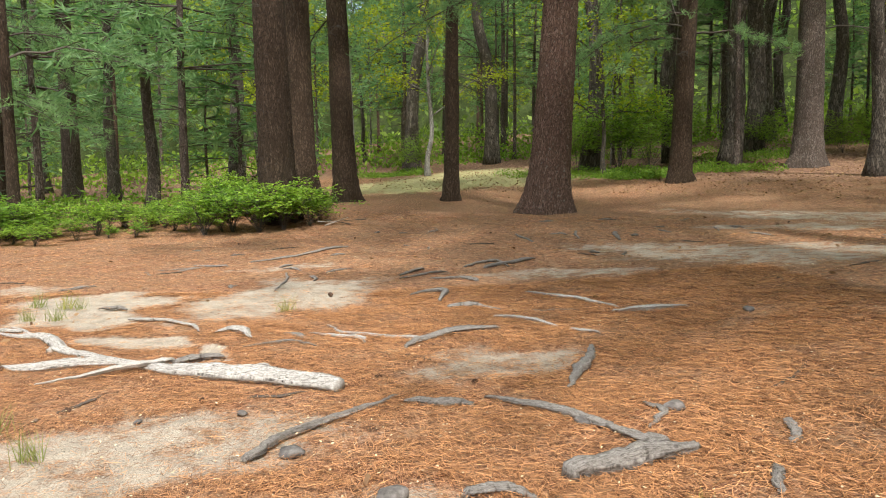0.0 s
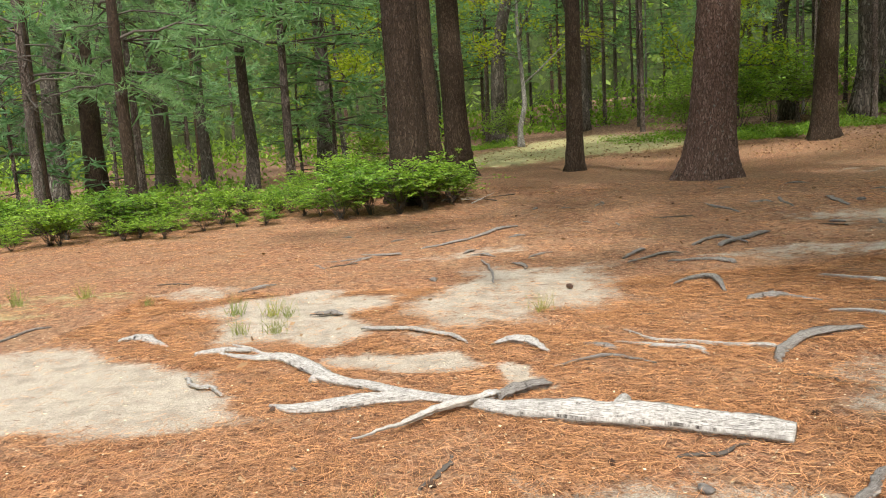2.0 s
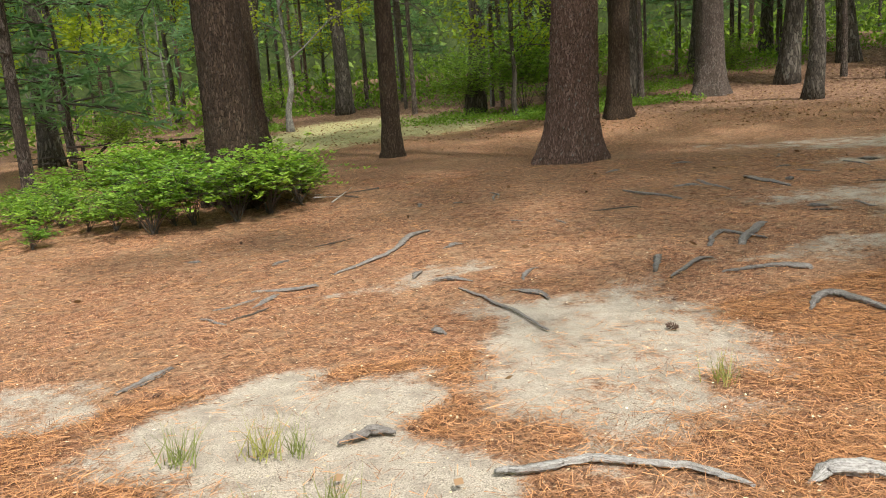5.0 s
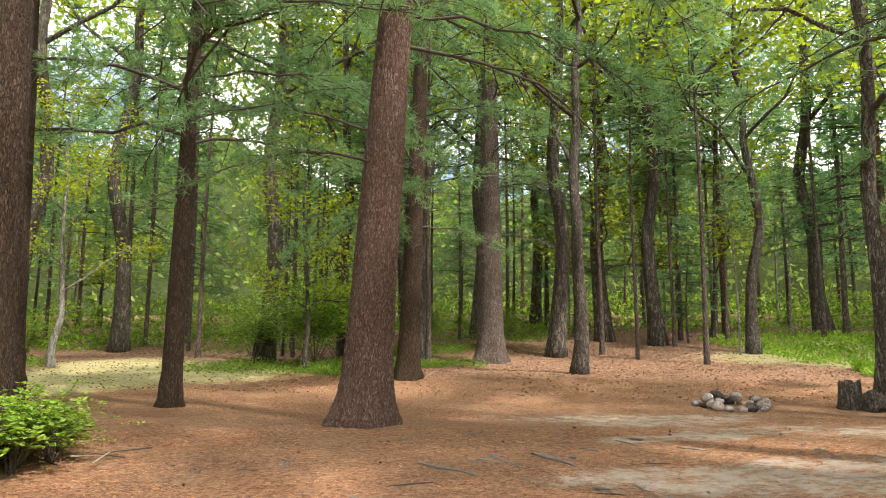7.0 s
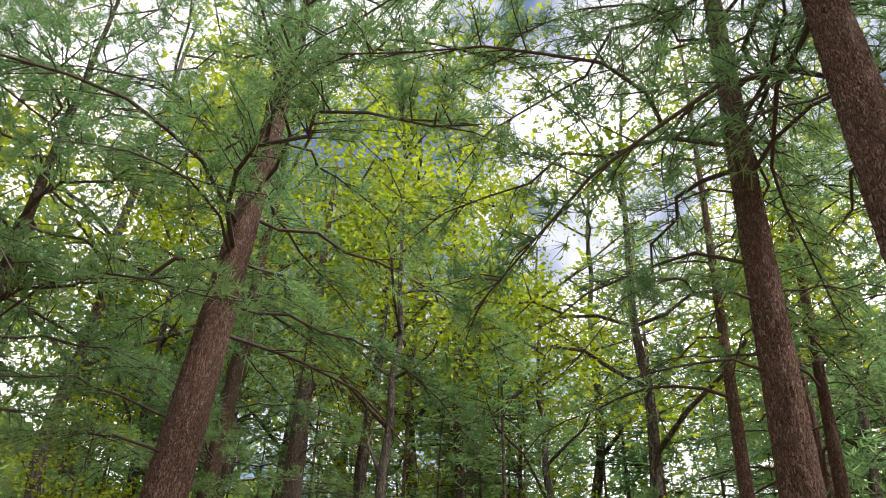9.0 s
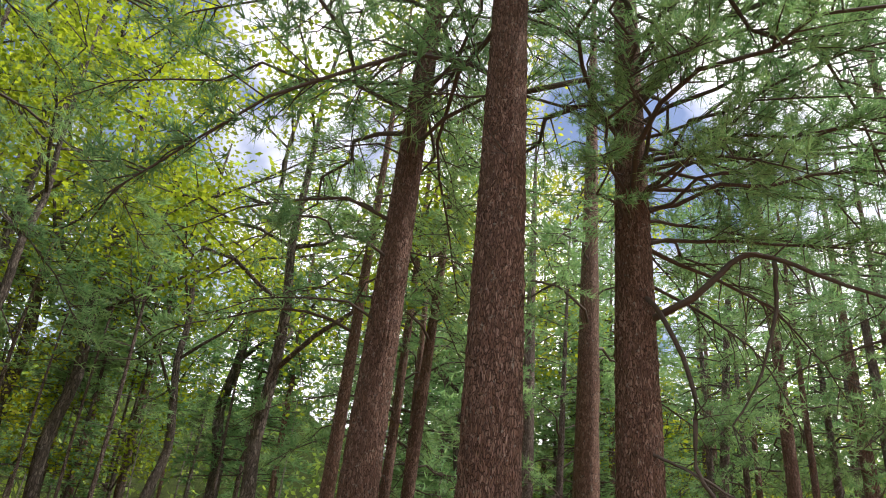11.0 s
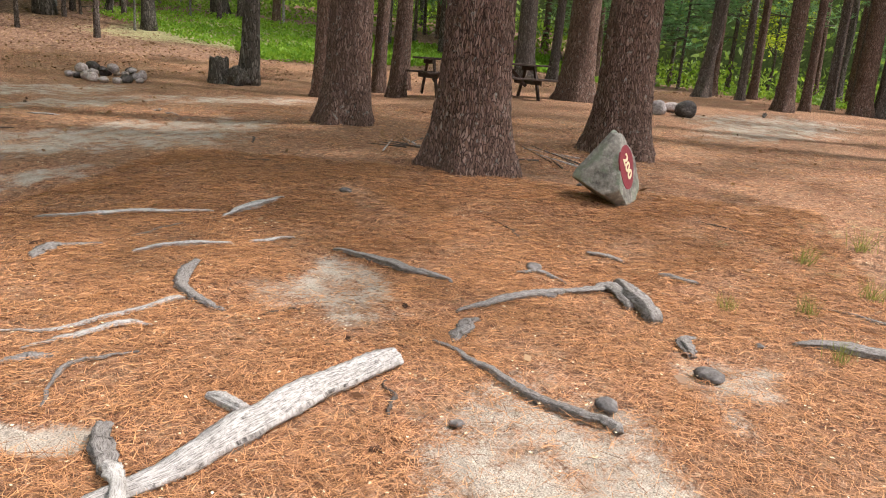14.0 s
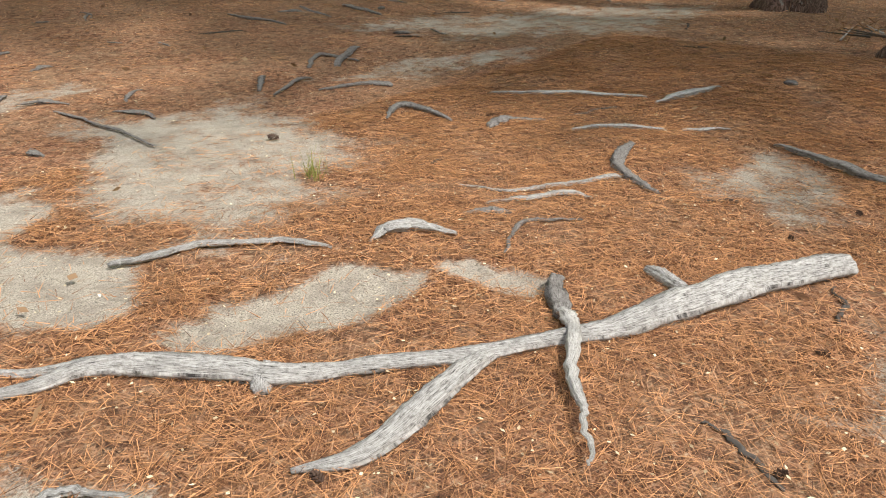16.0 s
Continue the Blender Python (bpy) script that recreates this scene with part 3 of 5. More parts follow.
red_pine = big_pine(6.22, 3.75, 0.66, 11, lean=(0.0, -0.004), first=8.5, limbs=38, reach=1.8, dead=3, fine=True, label="dark red-brown pine with heavy drooping boughs",
         extra=((6.7, -75, -12, 1.7, 0), (7.0, -40, -5, 1.5, 1), (7.3, -100, -10, 1.6, 2), (7.6, -130, -6, 1.3, 3), (6.9, 170, -8, 0.9, 2), (6.8, -62, 10, 1.4, 4), (6.2, -85, 30, 1.0, 4), (7.4, -150, 2, 1.1, 0), (7.8, -55, -8, 1.9, 3), (8.2, -95, -4, 2.0, 0), (7.2, -118, -14, 1.5, 1), (8.0, -25, -2, 1.6, 2), (8.6, -75, 0, 2.1, 1), (7.5, -165, -6, 1.4, 2)) + tuple((7.1 + 0.22 * k, -62 - (k * 37) % 112, -13 + (k * 5) % 15, 1.5 + (k * 3) % 7 * 0.1, k % 4) for k in range(13)))


def bare_limb(tree, pts, thick, seed):
    """A bare crooked limb through world points, with a few broken side twigs."""
    rng = np.random.default_rng(seed)
    p = spline(np.array(pts) - np.array(tree.matrix_basis.translation), 26)
    p[1:] += np.cumsum(rng.normal(size=(25, 3)), 0) * 0.012
    pieces = [tube(p, np.linspace(thick, thick * 0.3, 26), 8, rough=0.06, seed=seed)]
    for k in range(9):
        b = p[rng.integers(6, 26)]
        d = rng.normal(size=3) + np.array((0, -0.5, -0.2))
        t = np.linspace(0, 1, 4)[:, None]
        tw = b + d / np.linalg.norm(d) * rng.uniform(0.25, 0.9) * t + rng.normal(size=(4, 3)) * 0.04 * t
        pieces.append(tube(tw, np.linspace(thick * 0.3, 0.004, 4), 5))
    v, f, u = joined(pieces)
    mesh_object("limb", v, f, M_TWIG, tree, "bare dark dead limb", smooth=True)


bare_limb(red_pine, [(6.2, 3.7, 6.3), (5.9, 3.41, 5.92), (5.9, 3.01, 4.84), (5.9, 3.03, 3.65), (5.9, 2.43, 3.05), (5.9, 1.7, 2.98), (5.8, 1.0, 2.85)], 0.042, 1)
bare_limb(red_pine, [(6.1, 3.6, 3.95), (5.95, 3.42, 3.86), (5.95, 2.77, 3.49), (5.95, 2.12, 3.08), (5.95, 1.49, 2.99)], 0.026, 2)
bare_limb(red_pine, [(6.15, 3.6, 5.85), (5.8, 3.0, 6.1), (5.8, 2.31, 6.7), (5.8, 1.75, 6.58), (5.8, 0.78, 6.08), (5.8, -0.3, 5.7)], 0.058, 3)
bare_limb(red_pine, [(5.8, 1.85, 6.6), (5.75, 1.95, 5.94), (5.75, 2.2, 5.17), (5.75, 2.6, 4.36)], 0.036, 4)
big_pine(11.95, -2.39, 0.46, 12, first=5.2, limbs=28, reach=1.1, light=True, extra=((5.2, -90, 25, 0.8, 4),))
big_pine(10.16, -2.98, 0.70, 13, first=6.3, limbs=30, reach=1.3, fine=True, bark=M_PINE_GREY, label="big pine with pale lichen on its bark")
big_pine(13.72, 4.79, 0.66, 14, lean=(0.0, -0.02), first=7, limbs=24, reach=1.2, light=True)
big_pine(13.34, 9.49, 0.29, 15, height=17, first=5, limbs=18, light=True, lean=(0, -0.03), reach=1.0)
big_pine(11.9, 8.6, 0.32, 16, height=18, first=6, limbs=18, light=True, lean=(0, -0.05), reach=1.0)
big_pine(14.6, 9.2, 0.26, 17, height=16, first=4, limbs=18, light=True, reach=1.0)
big_pine(11.1, 10.05, 0.34, 18, height=18, first=6, limbs=18, light=True, lean=(0, -0.03), reach=1.0)
big_pine(23.2, 7.2, 0.62, 19, first=6.5, limbs=22, reach=1.1, light=True, bark=M_PINE_GREY)
big_pine(24.4, 6.25, 0.34, 20, height=17, first=4, limbs=18, light=True, lean=(0, -0.03), bark=M_PINE_GREY, reach=1.1)
big_pine(24.5, 0.9, 0.42, 21, first=7, limbs=20, reach=1.1, light=True, lean=(0, -0.10), bark=M_PINE_GREY, label="leaning grey pine among straight ones")
for k, (px, py, pd) in enumerate(((26.4, 0.5, 0.34), (29.0, 0.0, 0.34), (27.0, -1.3, 0.3), (24.0, -0.4, 0.26), (18.25, -0.68, 0.44), (19.4, -1.5, 0.24), (21.85, -2.73, 0.28), (22.4, -2.9, 0.26),
                                  (20.78, -3.37, 0.52), (20.91, -4.05, 0.46), (20.79, -4.54, 0.46), (21.19, -5.25, 0.18), (24.6, -8.0, 0.46), (16.2, -7.81, 0.42), (17.6, -9.4, 0.4), (26.5, -4.8, 0.3), (30.0, -3.0, 0.36), (31.5, -6.0, 0.36), (28.0, 3.4, 0.36), (33.0, 5.6, 0.36))):
    big_pine(px, py, pd, 30 + k, height=19, first=4.8 + (k % 3), limbs=21, dead=4, light=True, bark=M_PINE_GREY if k % 3 == 0 else None, reach=0.9, label="straight pine in the stand beyond the campsite")


def oak_variant(seed, height, dia, leaves, bark=None, spread=1.0, low=0.3, name="oak_tree"):
    """A crooked broad-leaved tree at the origin: trunk, branches, crown."""
    rng = np.random.default_rng(seed)
    tree = new(name)
    n = 12
    z = np.linspace(-0.2, height * 0.9, n)
    path = np.stack([np.cumsum(rng.normal(size=n)) * 0.13 * dia / 0.3, np.cumsum(rng.normal(size=n)) * 0.13 * dia / 0.3, z], 1)
    path -= path[0] * np.array((1, 1, 0))
    pts = spline(np.column_stack([path, dia / 2 * (1.05 - 0.88 * (np.maximum(z, 0) / z[-1]) ** 0.9)]), 30)
    v, f, u = tube(pts[:, :3], pts[:, 3] * (1 + 0.6 * np.exp(-np.maximum(pts[:, 2], 0) / 0.25)), 12, rough=0.05, seed=seed)
    mesh_object("trunk", v, f, bark or M_OAK, tree, smooth=True, uv=u)
    wood, centres = [], []
    for k in range(9):
        t = low + (1 - low) * (k + rng.random()) / 9
        b = path[min(n - 1, int(t * (n - 1)))]
        az, ln = k * 2.4 + rng.uniform(-0.4, 0.4), spread * height * rng.uniform(0.16, 0.3) * (1.25 - 0.6 * t)
        w = np.array((math.cos(az), math.sin(az), rng.uniform(0.25, 0.8)))
        m = np.linspace(0, 1, 6)[:, None]
        limb = b + w * ln * m + 0.09 * ln * np.cumsum(rng.normal(size=(6, 3)), 0) * m
        wood.append(tube(limb, np.linspace(dia * 0.2 * (1.15 - 0.7 * t), 0.012, 6), 6))
        for j in range(5):
            q = limb[rng.integers(2, 6)]
            w2 = w * 0.5 + rng.normal(size=3) * 0.7
            tw = q + w2 * ln * 0.3 * np.linspace(0, 1, 4)[:, None]
            wood.append(tube(tw, np.linspace(0.018, 0.005, 4), 3, close=False))
            centres += [tw[1], tw[2], tw[3]]
    v, f, u = joined(wood)
    mesh_object("branchwork", v, f, bark or M_OAK, tree, smooth=True)["kind"] = "stuff"
    c = np.array(centres)
    pos = c[rng.integers(0, len(c), leaves)] + rng.normal(size=(leaves, 3)) * np.array((0.34, 0.34, 0.17)) * spread
    way = rng.normal(size=(leaves, 3)) * np.array((1, 1, 0.35)) + np.array((0, 0, -0.25))
    v, f = blades(pos, way, rng.uniform(0.09, 0.16, leaves), rng.uniform(0.05, 0.09, leaves), rng, flat=0.3)
    mesh_object("crown", v, f, M_OAKLEAF, tree)
    return tagged(tree, "broad-leaved tree with crooked limbs and fresh yellow-green leaves", "tree", "broad-leaved trees of the wood")


def wood_pine_variant(seed, height, dia, low, reach, bark, label, density=1.0):
    """A forest pine at the origin, with tiers of soft needle sprays from low up."""
    rng = np.random.default_rng(seed)
    tree = new("pine_tree")
    v, f = trunk_mesh(height, dia, seed, 10, 18, flare=0.3, bend=0.15)
    mesh_object("trunk", v, f, bark, tree, smooth=True)
    wood, pos, way = [], [], []
    z = low * 0.35
    while z < height * 0.98:
        u = max(0.0, (z - low) / (height - low))
        for k in range(5 if z > low else 2):
            az = rng.uniform(0, 6.283)
            ln = reach * ((1.0 - u) ** 0.75 + 0.08) * rng.uniform(0.6, 1.15) if z > low else rng.uniform(0.3, 1.0)
            d = np.array((math.cos(az), math.sin(az), rng.uniform(-0.12, 0.22)))
            t = np.linspace(0, 1, 3)[:, None]
            br = np.array((0, 0, z)) + d * ln * t + np.array((0, 0, -0.10 * ln)) * t * t
            wood.append(tube(br, np.linspace(0.012 + 0.006 * ln, 0.004, 3), 3, close=False))
            if z > low:
                m = max(3, int(7 * density * ln / 1.4))
                w = rng.uniform(0.25, 1.05, m)[:, None]
                c = np.array((0, 0, z)) + d * ln * w + np.array((0, 0, -0.10 * ln)) * w * w + rng.normal(size=(m, 3)) * np.array((0.22, 0.22, 0.07)) * (0.4 + 0.5 * ln)
                pos.append(np.repeat(c, 6, 0))
                way.append(np.broadcast_to(d, (m * 6, 3)) * 0.5)
        z += rng.uniform(0.28, 0.5)
    v, f, u = joined(wood)
    mesh_object("branchwork", v, f, M_TWIG, tree)["kind"] = "stuff"
    pos, way = np.concatenate(pos), np.concatenate(way)
    way = way + rng.normal(size=pos.shape) * np.array((0.8, 0.8, 0.45))
    v, f = blades(pos, way, rng.uniform(0.2, 0.42, len(pos)), 0.055, rng, tip=True)
    mesh_object("crown", v, f, M_WOODNEEDLE, tree)
    return tagged(tree, label, "tree", "pines of the wood")


oaks = [oak_variant(1, 12, 0.24, 4400, spread=1.15), oak_variant(2, 14, 0.30, 4600, low=0.35, spread=1.2), oak_variant(3, 7.5, 0.14, 3000, low=0.2), oak_variant(4, 10, 0.2, 4200, M_PALE, low=0.3)]
pines = [wood_pine_variant(1, 8, 0.13, 1.6, 2.2, M_PINE_GREY, "young pine with soft blue-green needle sprays", 1.0),
         wood_pine_variant(2, 12, 0.18, 3.0, 2.4, M_PINE_GREY, "forest pine with soft needle sprays and dead lower twigs", 0.85),
         wood_pine_variant(3, 15, 0.22, 5.5, 2.4, M_PINE, "tall thin forest pine with a high crown", 0.85),
         wood_pine_variant(4, 13, 0.13, 7.0, 1.5, M_PINE_GREY, "pole-thin pine with a small high crown", 0.7),
         wood_pine_variant(5, 11, 0.10, 6.5, 1.2, M_PALE, "pale thin pole of a tree with a sparse crown"),
         wood_pine_variant(6, 5.5, 0.09, 0.8, 1.7, M_PINE_GREY, "young pine with soft blue-green needle sprays", 1.1)]


def plant(src, x, y, size, turn, used=set()):
    m = pose(x, y, floor_z(x, y), 0, 0, turn) @ Matrix.Scale(size, 4)
    if src.name not in used:
        used.add(src.name)
        src.matrix_basis = m
        return src
    return copy_thing(src, m)


def build_wood():
    rng = np.random.default_rng(21)
    put = []
    tries = 0
    while len(put) < 125 and tries < 12000:
        tries += 1
        r = 15 + 43 * rng.random() ** 0.75
        # some land out of view behind: added to close off and shade the site
        yaw = rng.uniform(-175, 175) if rng.random() < 0.12 else rng.uniform(-52, 128)
        x, y = -3.5 + r * math.sin(radians(yaw)), 4.5 + r * math.cos(radians(yaw))
        s = (x + y) * 0.7071
        front = -52 < yaw < 128
        if front:
            left = x < -6.5 and y > 17.5 - 0.0 * x
            if not left and s < 26 and y > -8:
                continue
            if ((x - 0.8) / 4.6) ** 2 + ((y - 30.5) / 6.2) ** 2 < 1:
                continue
            if ((x - 24.5) / 6) ** 2 + ((y - 18.0) / 5.5) ** 2 < 1:
                continue
            if y < 8 and x < 26:
                continue
            if abs(x + 4.2) < 2.5 and y < 26:
                continue
        elif r < 19:
            continue
        if any((x - a) ** 2 + (y - b) ** 2 < 1.3 for a, b in put):
            continue
        put.append((x, y))
        q = rng.random()
        if x < -4 and r < 40:
            src = oaks[rng.integers(0, 4)] if q < 0.5 else pines[rng.choice((0, 1, 2, 5))]
        elif y < 6:
            src = pines[rng.choice((0, 1, 1, 2))] if q < 0.85 else oaks[rng.integers(0, 3)]
        elif r < 34:
            src = oaks[rng.integers(0, 4)] if q < 0.08 else pines[rng.choice((0, 1, 1, 2, 0, 5, 3, 4))]
        else:
            src = oaks[rng.integers(0, 3)] if q < 0.1 else pines[rng.choice((0, 1, 1, 2, 2, 3))]
        plant(src, x, y, rng.uniform(0.9, 1.5), rng.uniform(0, 360))


build_wood()



def build_poles():
    rng = np.random.default_rng(77)
    k = 0
    while k < 66:
        r, yaw = rng.uniform(27, 46), rng.uniform(-12, 78)
        x, y = -4.4 + r * math.sin(radians(yaw)), 4.3 + r * math.cos(radians(yaw))
        if (x + y) * 0.7071 < 25.5 or ((x - 0.8) / 4.6) ** 2 + ((y - 30.5) / 6.2) ** 2 < 1 or ((x - 24.5) / 5) ** 2 + ((y - 18.0) / 4.5) ** 2 < 1:
            continue
        k += 1
        plant(pines[3 if k % 3 else 4], x, y, rng.uniform(0.7, 1.15), rng.uniform(0, 360))


build_poles()

# trees that can be told apart at the edge of the wood
plant(oaks[1], 11.9, 20.9, 1.12, 40)
plant(oaks[1], 21.6, 21.3, 1.2, 160)
plant(oaks[0], 12.0, 12.23, 1.1, 250)
plant(oaks[3], -0.76, 33.3, 1.25, 20)
plant(oaks[2], 24.0, 24.9, 1.25, 75)
plant(oaks[2], 5.7, 26.6, 0.85, 10)
plant(oaks[2], 20.2, 27.4, 1.25, 310)
plant(oaks[0], 9.5, 31.5, 1.4, 200)
plant(oaks[1], -9.5, 24.0, 1.0, 100)
plant(oaks[0], -12.0, 27.0, 1.1, 300)


for k, (ox, oy, osz) in enumerate(((12.5, 22.5, 1.35), (8.5, 25.0, 1.4), (17.0, 22.0, 1.3), (24.5, 20.0, 1.4), (4.5, 27.5, 1.4), (10.5, 28.0, 1.5), (16.5, 24.0, 1.4), (-2.0, 32.5, 1.4), (24.0, 10.0, 1.3), (1.5, 34.0, 1.4), (-8.0, 27.0, 1.3), (-14.0, 21.0, 1.2))):
    plant(oaks[k % 2], -4.2 + (ox + 4.2) * 1.18, 4.7 + (oy - 4.7) * 1.18, osz * 1.3, k * 83)

rng_t = np.random.default_rng(66)
for k in range(26):
    yaw, far = rng_t.uniform(18, 112), rng_t.uniform(34, 50)
    plant(pines[1 + k % 2] if k % 4 else oaks[k % 2], -4 + far * math.sin(radians(yaw)), 4 + far * math.cos(radians(yaw)), rng_t.uniform(1.5, 1.95), k * 47)


def build_backdrop():
    rng = np.random.default_rng(8)
    n = 80000
    a = rng.uniform(0, 2 * np.pi, n)
    r = rng.uniform(58, 72, n)
    x, y = r * np.sin(a), r * np.cos(a)
    top = 28 + 3 * np.sin(a * 23) + 2 * np.sin(a * 57 + 1)
    z = land(x, y) - 1 + top * rng.random(n) ** 0.65
    v, f = blades(np.stack([x, y, z], 1), rng.normal(size=(n, 3)), rng.uniform(0.4, 1.0, n), rng.uniform(0.22, 0.5, n), rng)
    tagged(mesh_object("backdrop", v, f, M_FAR), "dense green wood in the distance", "woods", kind="structure")
    n = 26000
    a, r = rng.uniform(-0.8, 2.3, n), rng.uniform(40, 60, n)
    x, y = r * np.sin(a), r * np.cos(a)
    v, f = blades(np.stack([x, y, land(x, y) + 1.6 * rng.random(n) ** 1.5], 1), rng.normal(size=(n, 3)) + np.array((0, 0, 0.3)), rng.uniform(0.18, 0.42, n), rng.uniform(0.1, 0.22, n), rng)
    tagged(mesh_object("far_undergrowth", v, f, M_SHRUB), "green undergrowth deep in the wood", "plants", kind="stuff")
    # the closed mass of the wood behind it
    t = np.linspace(0, 2 * np.pi, 721)
    lo = np.stack([74 * np.sin(t), 74 * np.cos(t), np.full_like(t, -4)], 1)
    hi = lo + np.array((0, 0, 1.0)) * (23 + 1.6 * np.sin(t * 9) + 1.2 * np.sin(t * 23 + 2) + 0.8 * np.sin(t * 61))[:, None]
    i = np.arange(720)
    tagged(mesh_object("backdrop", np.concatenate([lo, hi]), np.stack([i, i + 1, i + 722, i + 721], 1), M_FARWALL), "dark closed mass of distant trees", "woods", kind="structure")


build_backdrop()


# ---- shrubs and low plants ----
def shrub_variant(seed, leaves, w, h, mat, leaf):
    rng = np.random.default_rng(seed)
    bush = new("shrub")
    wood, pos = [], []
    ways, stems = [], 18
    per = max(3, leaves // (stems * 11))
    for k in range(stems):
        az, out = rng.uniform(0, 6.28), w * rng.uniform(0.15, 1.0)
        tip = np.array((out * math.cos(az), out * math.sin(az), h * rng.uniform(0.55, 1.05) * (1.1 - 0.4 * out / w)))
        t = np.linspace(0, 1, 5)[:, None]
        st = tip * t + np.array((0, 0, 0.12)) * np.sin(t * 3.1) + 0.02 * rng.normal(size=(5, 3))
        wood.append(tube(st, np.linspace(0.007, 0.002, 5), 3, close=False))
        # side twigs, each ending in a rosette of leaves
        for j in range(per):
            b = tip * rng.uniform(0.5, 1.0) + np.array((0, 0, 0.04))
            e = b + np.array((rng.normal() * 0.17, rng.normal() * 0.17, rng.uniform(-0.03, 0.13))) * w / 0.55
            wood.append(tube(np.stack([b, e]), np.array((0.003, 0.0015)), 3, close=False))
            a = rng.uniform(0, 6.28) + np.arange(11) * 2.4
            lift = rng.uniform(-0.25, 0.55, 11)
            pos.append(e + (e - b) * rng.uniform(-0.6, 0.1, 11)[:, None])
            ways.append(np.stack([np.cos(a), np.sin(a), lift], 1))
    v, f, u = joined(wood)
    mesh_object("stemwork", v, f, M_TWIG, bush)["kind"] = "stuff"
    pos, way = np.concatenate(pos), np.concatenate(ways)
    pos[:, 2] = np.maximum(pos[:, 2], 0.03)
    v, f = blades(pos, way, rng.uniform(0.7, 1.25, len(pos)) * leaf, rng.uniform(0.4, 0.55, len(pos)) * leaf, rng, flat=0.75)
    mesh_object("leaves", v, f, mat, bush)
    return tagged(bush, "low huckleberry shrub with small bright green leaves", "shrub", "shrubs at the edge of the site")


shrubs = [shrub_variant(1, 1200, 0.7, 0.8, M_SHRUB, 0.08), shrub_variant(2, 1400, 0.8, 0.95, M_SHRUB, 0.085), shrub_variant(3, 1000, 0.55, 0.6, M_SHRUB, 0.075)]


def build_shrubs():
    rng = np.random.default_rng(31)
    edge = [(-13.5, 11.6), (-11.2, 12.8), (-9.2, 14.2), (-7.7, 14.6), (-6.3, 14.8), (-5.2, 15.2), (-4.3, 15.0), (-3.4, 14.9), (-2.9, 15.4)]
    for (ax, ay), (bx, by) in zip(edge, edge[1:]):
        n = max(2, int(math.hypot(bx - ax, by - ay) / 0.5))
        for k in range(n):
            u = (k + rng.random() * 0.6) / n
            for row in range(5):
                x = ax + (bx - ax) * u - 0.85 * row * 0.55 + rng.normal() * 0.2
                y = ay + (by - ay) * u + 0.85 * row * 0.85 + rng.normal() * 0.2
                if math.hypot(x + 3.62, y - 15.85) < 0.55 or math.hypot(x + 3.55, y - 18.1) < 0.5:
                    continue
                plant(shrubs[int(rng.integers(0, 3))], x, y, rng.uniform(0.5, 0.85) if row == 0 else rng.uniform(0.7, 1.05), rng.uniform(0, 360))

    for x, y, k in ((-3.3, 14.75, 0.95), (-2.85, 15.1, 0.8), (-3.75, 14.6, 1.0), (-4.3, 14.7, 1.0), (-2.75, 15.7, 0.7), (-4.8, 14.5, 0.9)):
        plant(shrubs[1], x, y, k, x * 200)


build_shrubs()
bush_big = shrub_variant(7, 5200, 1.5, 3.1, M_SHRUB, 0.11)
bush_big.matrix_basis = pose(6.4, 27.6, floor_z(6.4, 27.6)) @ Matrix.Scale(1.15, 4)
tagged(bush_big, "tall leafy thicket bush at the wood's edge", "bush", "bushes of the wood")
for bx, by, bs in ((7.9, 28.9, 1.0), (5.4, 30.6, 0.8), (13.4, 31.4, 0.55), (-1.5, 35.0, 0.6), (17.5, 31.0, 0.5), (-6.2, 29.0, 0.6), (9.4, 30.2, 0.9), (15.2, 28.6, 0.5)):
    copy_thing(bush_big, pose(bx, by, floor_z(bx, by), 0, 0, bx * 50) @ Matrix.Scale(bs, 4))


def low_plants(name, spots, n, mat, height, leaf, seed, label, category, upright=0.6):
    rng = np.random.default_rng(seed)
    pos = []
    for cx, cy, a, b, turn in spots:
        m = int(n / len(spots))
        r, t = np.sqrt(rng.random(m)), rng.uniform(0, 6.283, m)
        r = r * (1 + 0.2 * np.sin(3 * t + cx))
        u, w = a * r * np.cos(t), b * r * np.sin(t)
        c, s = math.cos(radians(turn)), math.sin(radians(turn))
        x, y = cx + u * c - w * s, cy + u * s + w * c
        bunch = 0.55 + 0.45 * np.sin(x * 2.3 + 1.5 * np.sin(y * 1.9)) * np.sin(y * 2.7)
        pos.append(np.stack([x, y, land(x, y) + height * rng.random(m) * bunch], 1))
    pos = np.concatenate(pos)
    way = rng.normal(size=pos.shape) * np.array((1, 1, 0.4)) + np.array((0, 0, upright))
    v, f = blades(pos, way, leaf * rng.uniform(0.6, 1.3, len(pos)), leaf * rng.uniform(0.3, 0.5, len(pos)), rng)
    tagged(mesh_object(name, v, f, mat), label, category, kind="stuff")


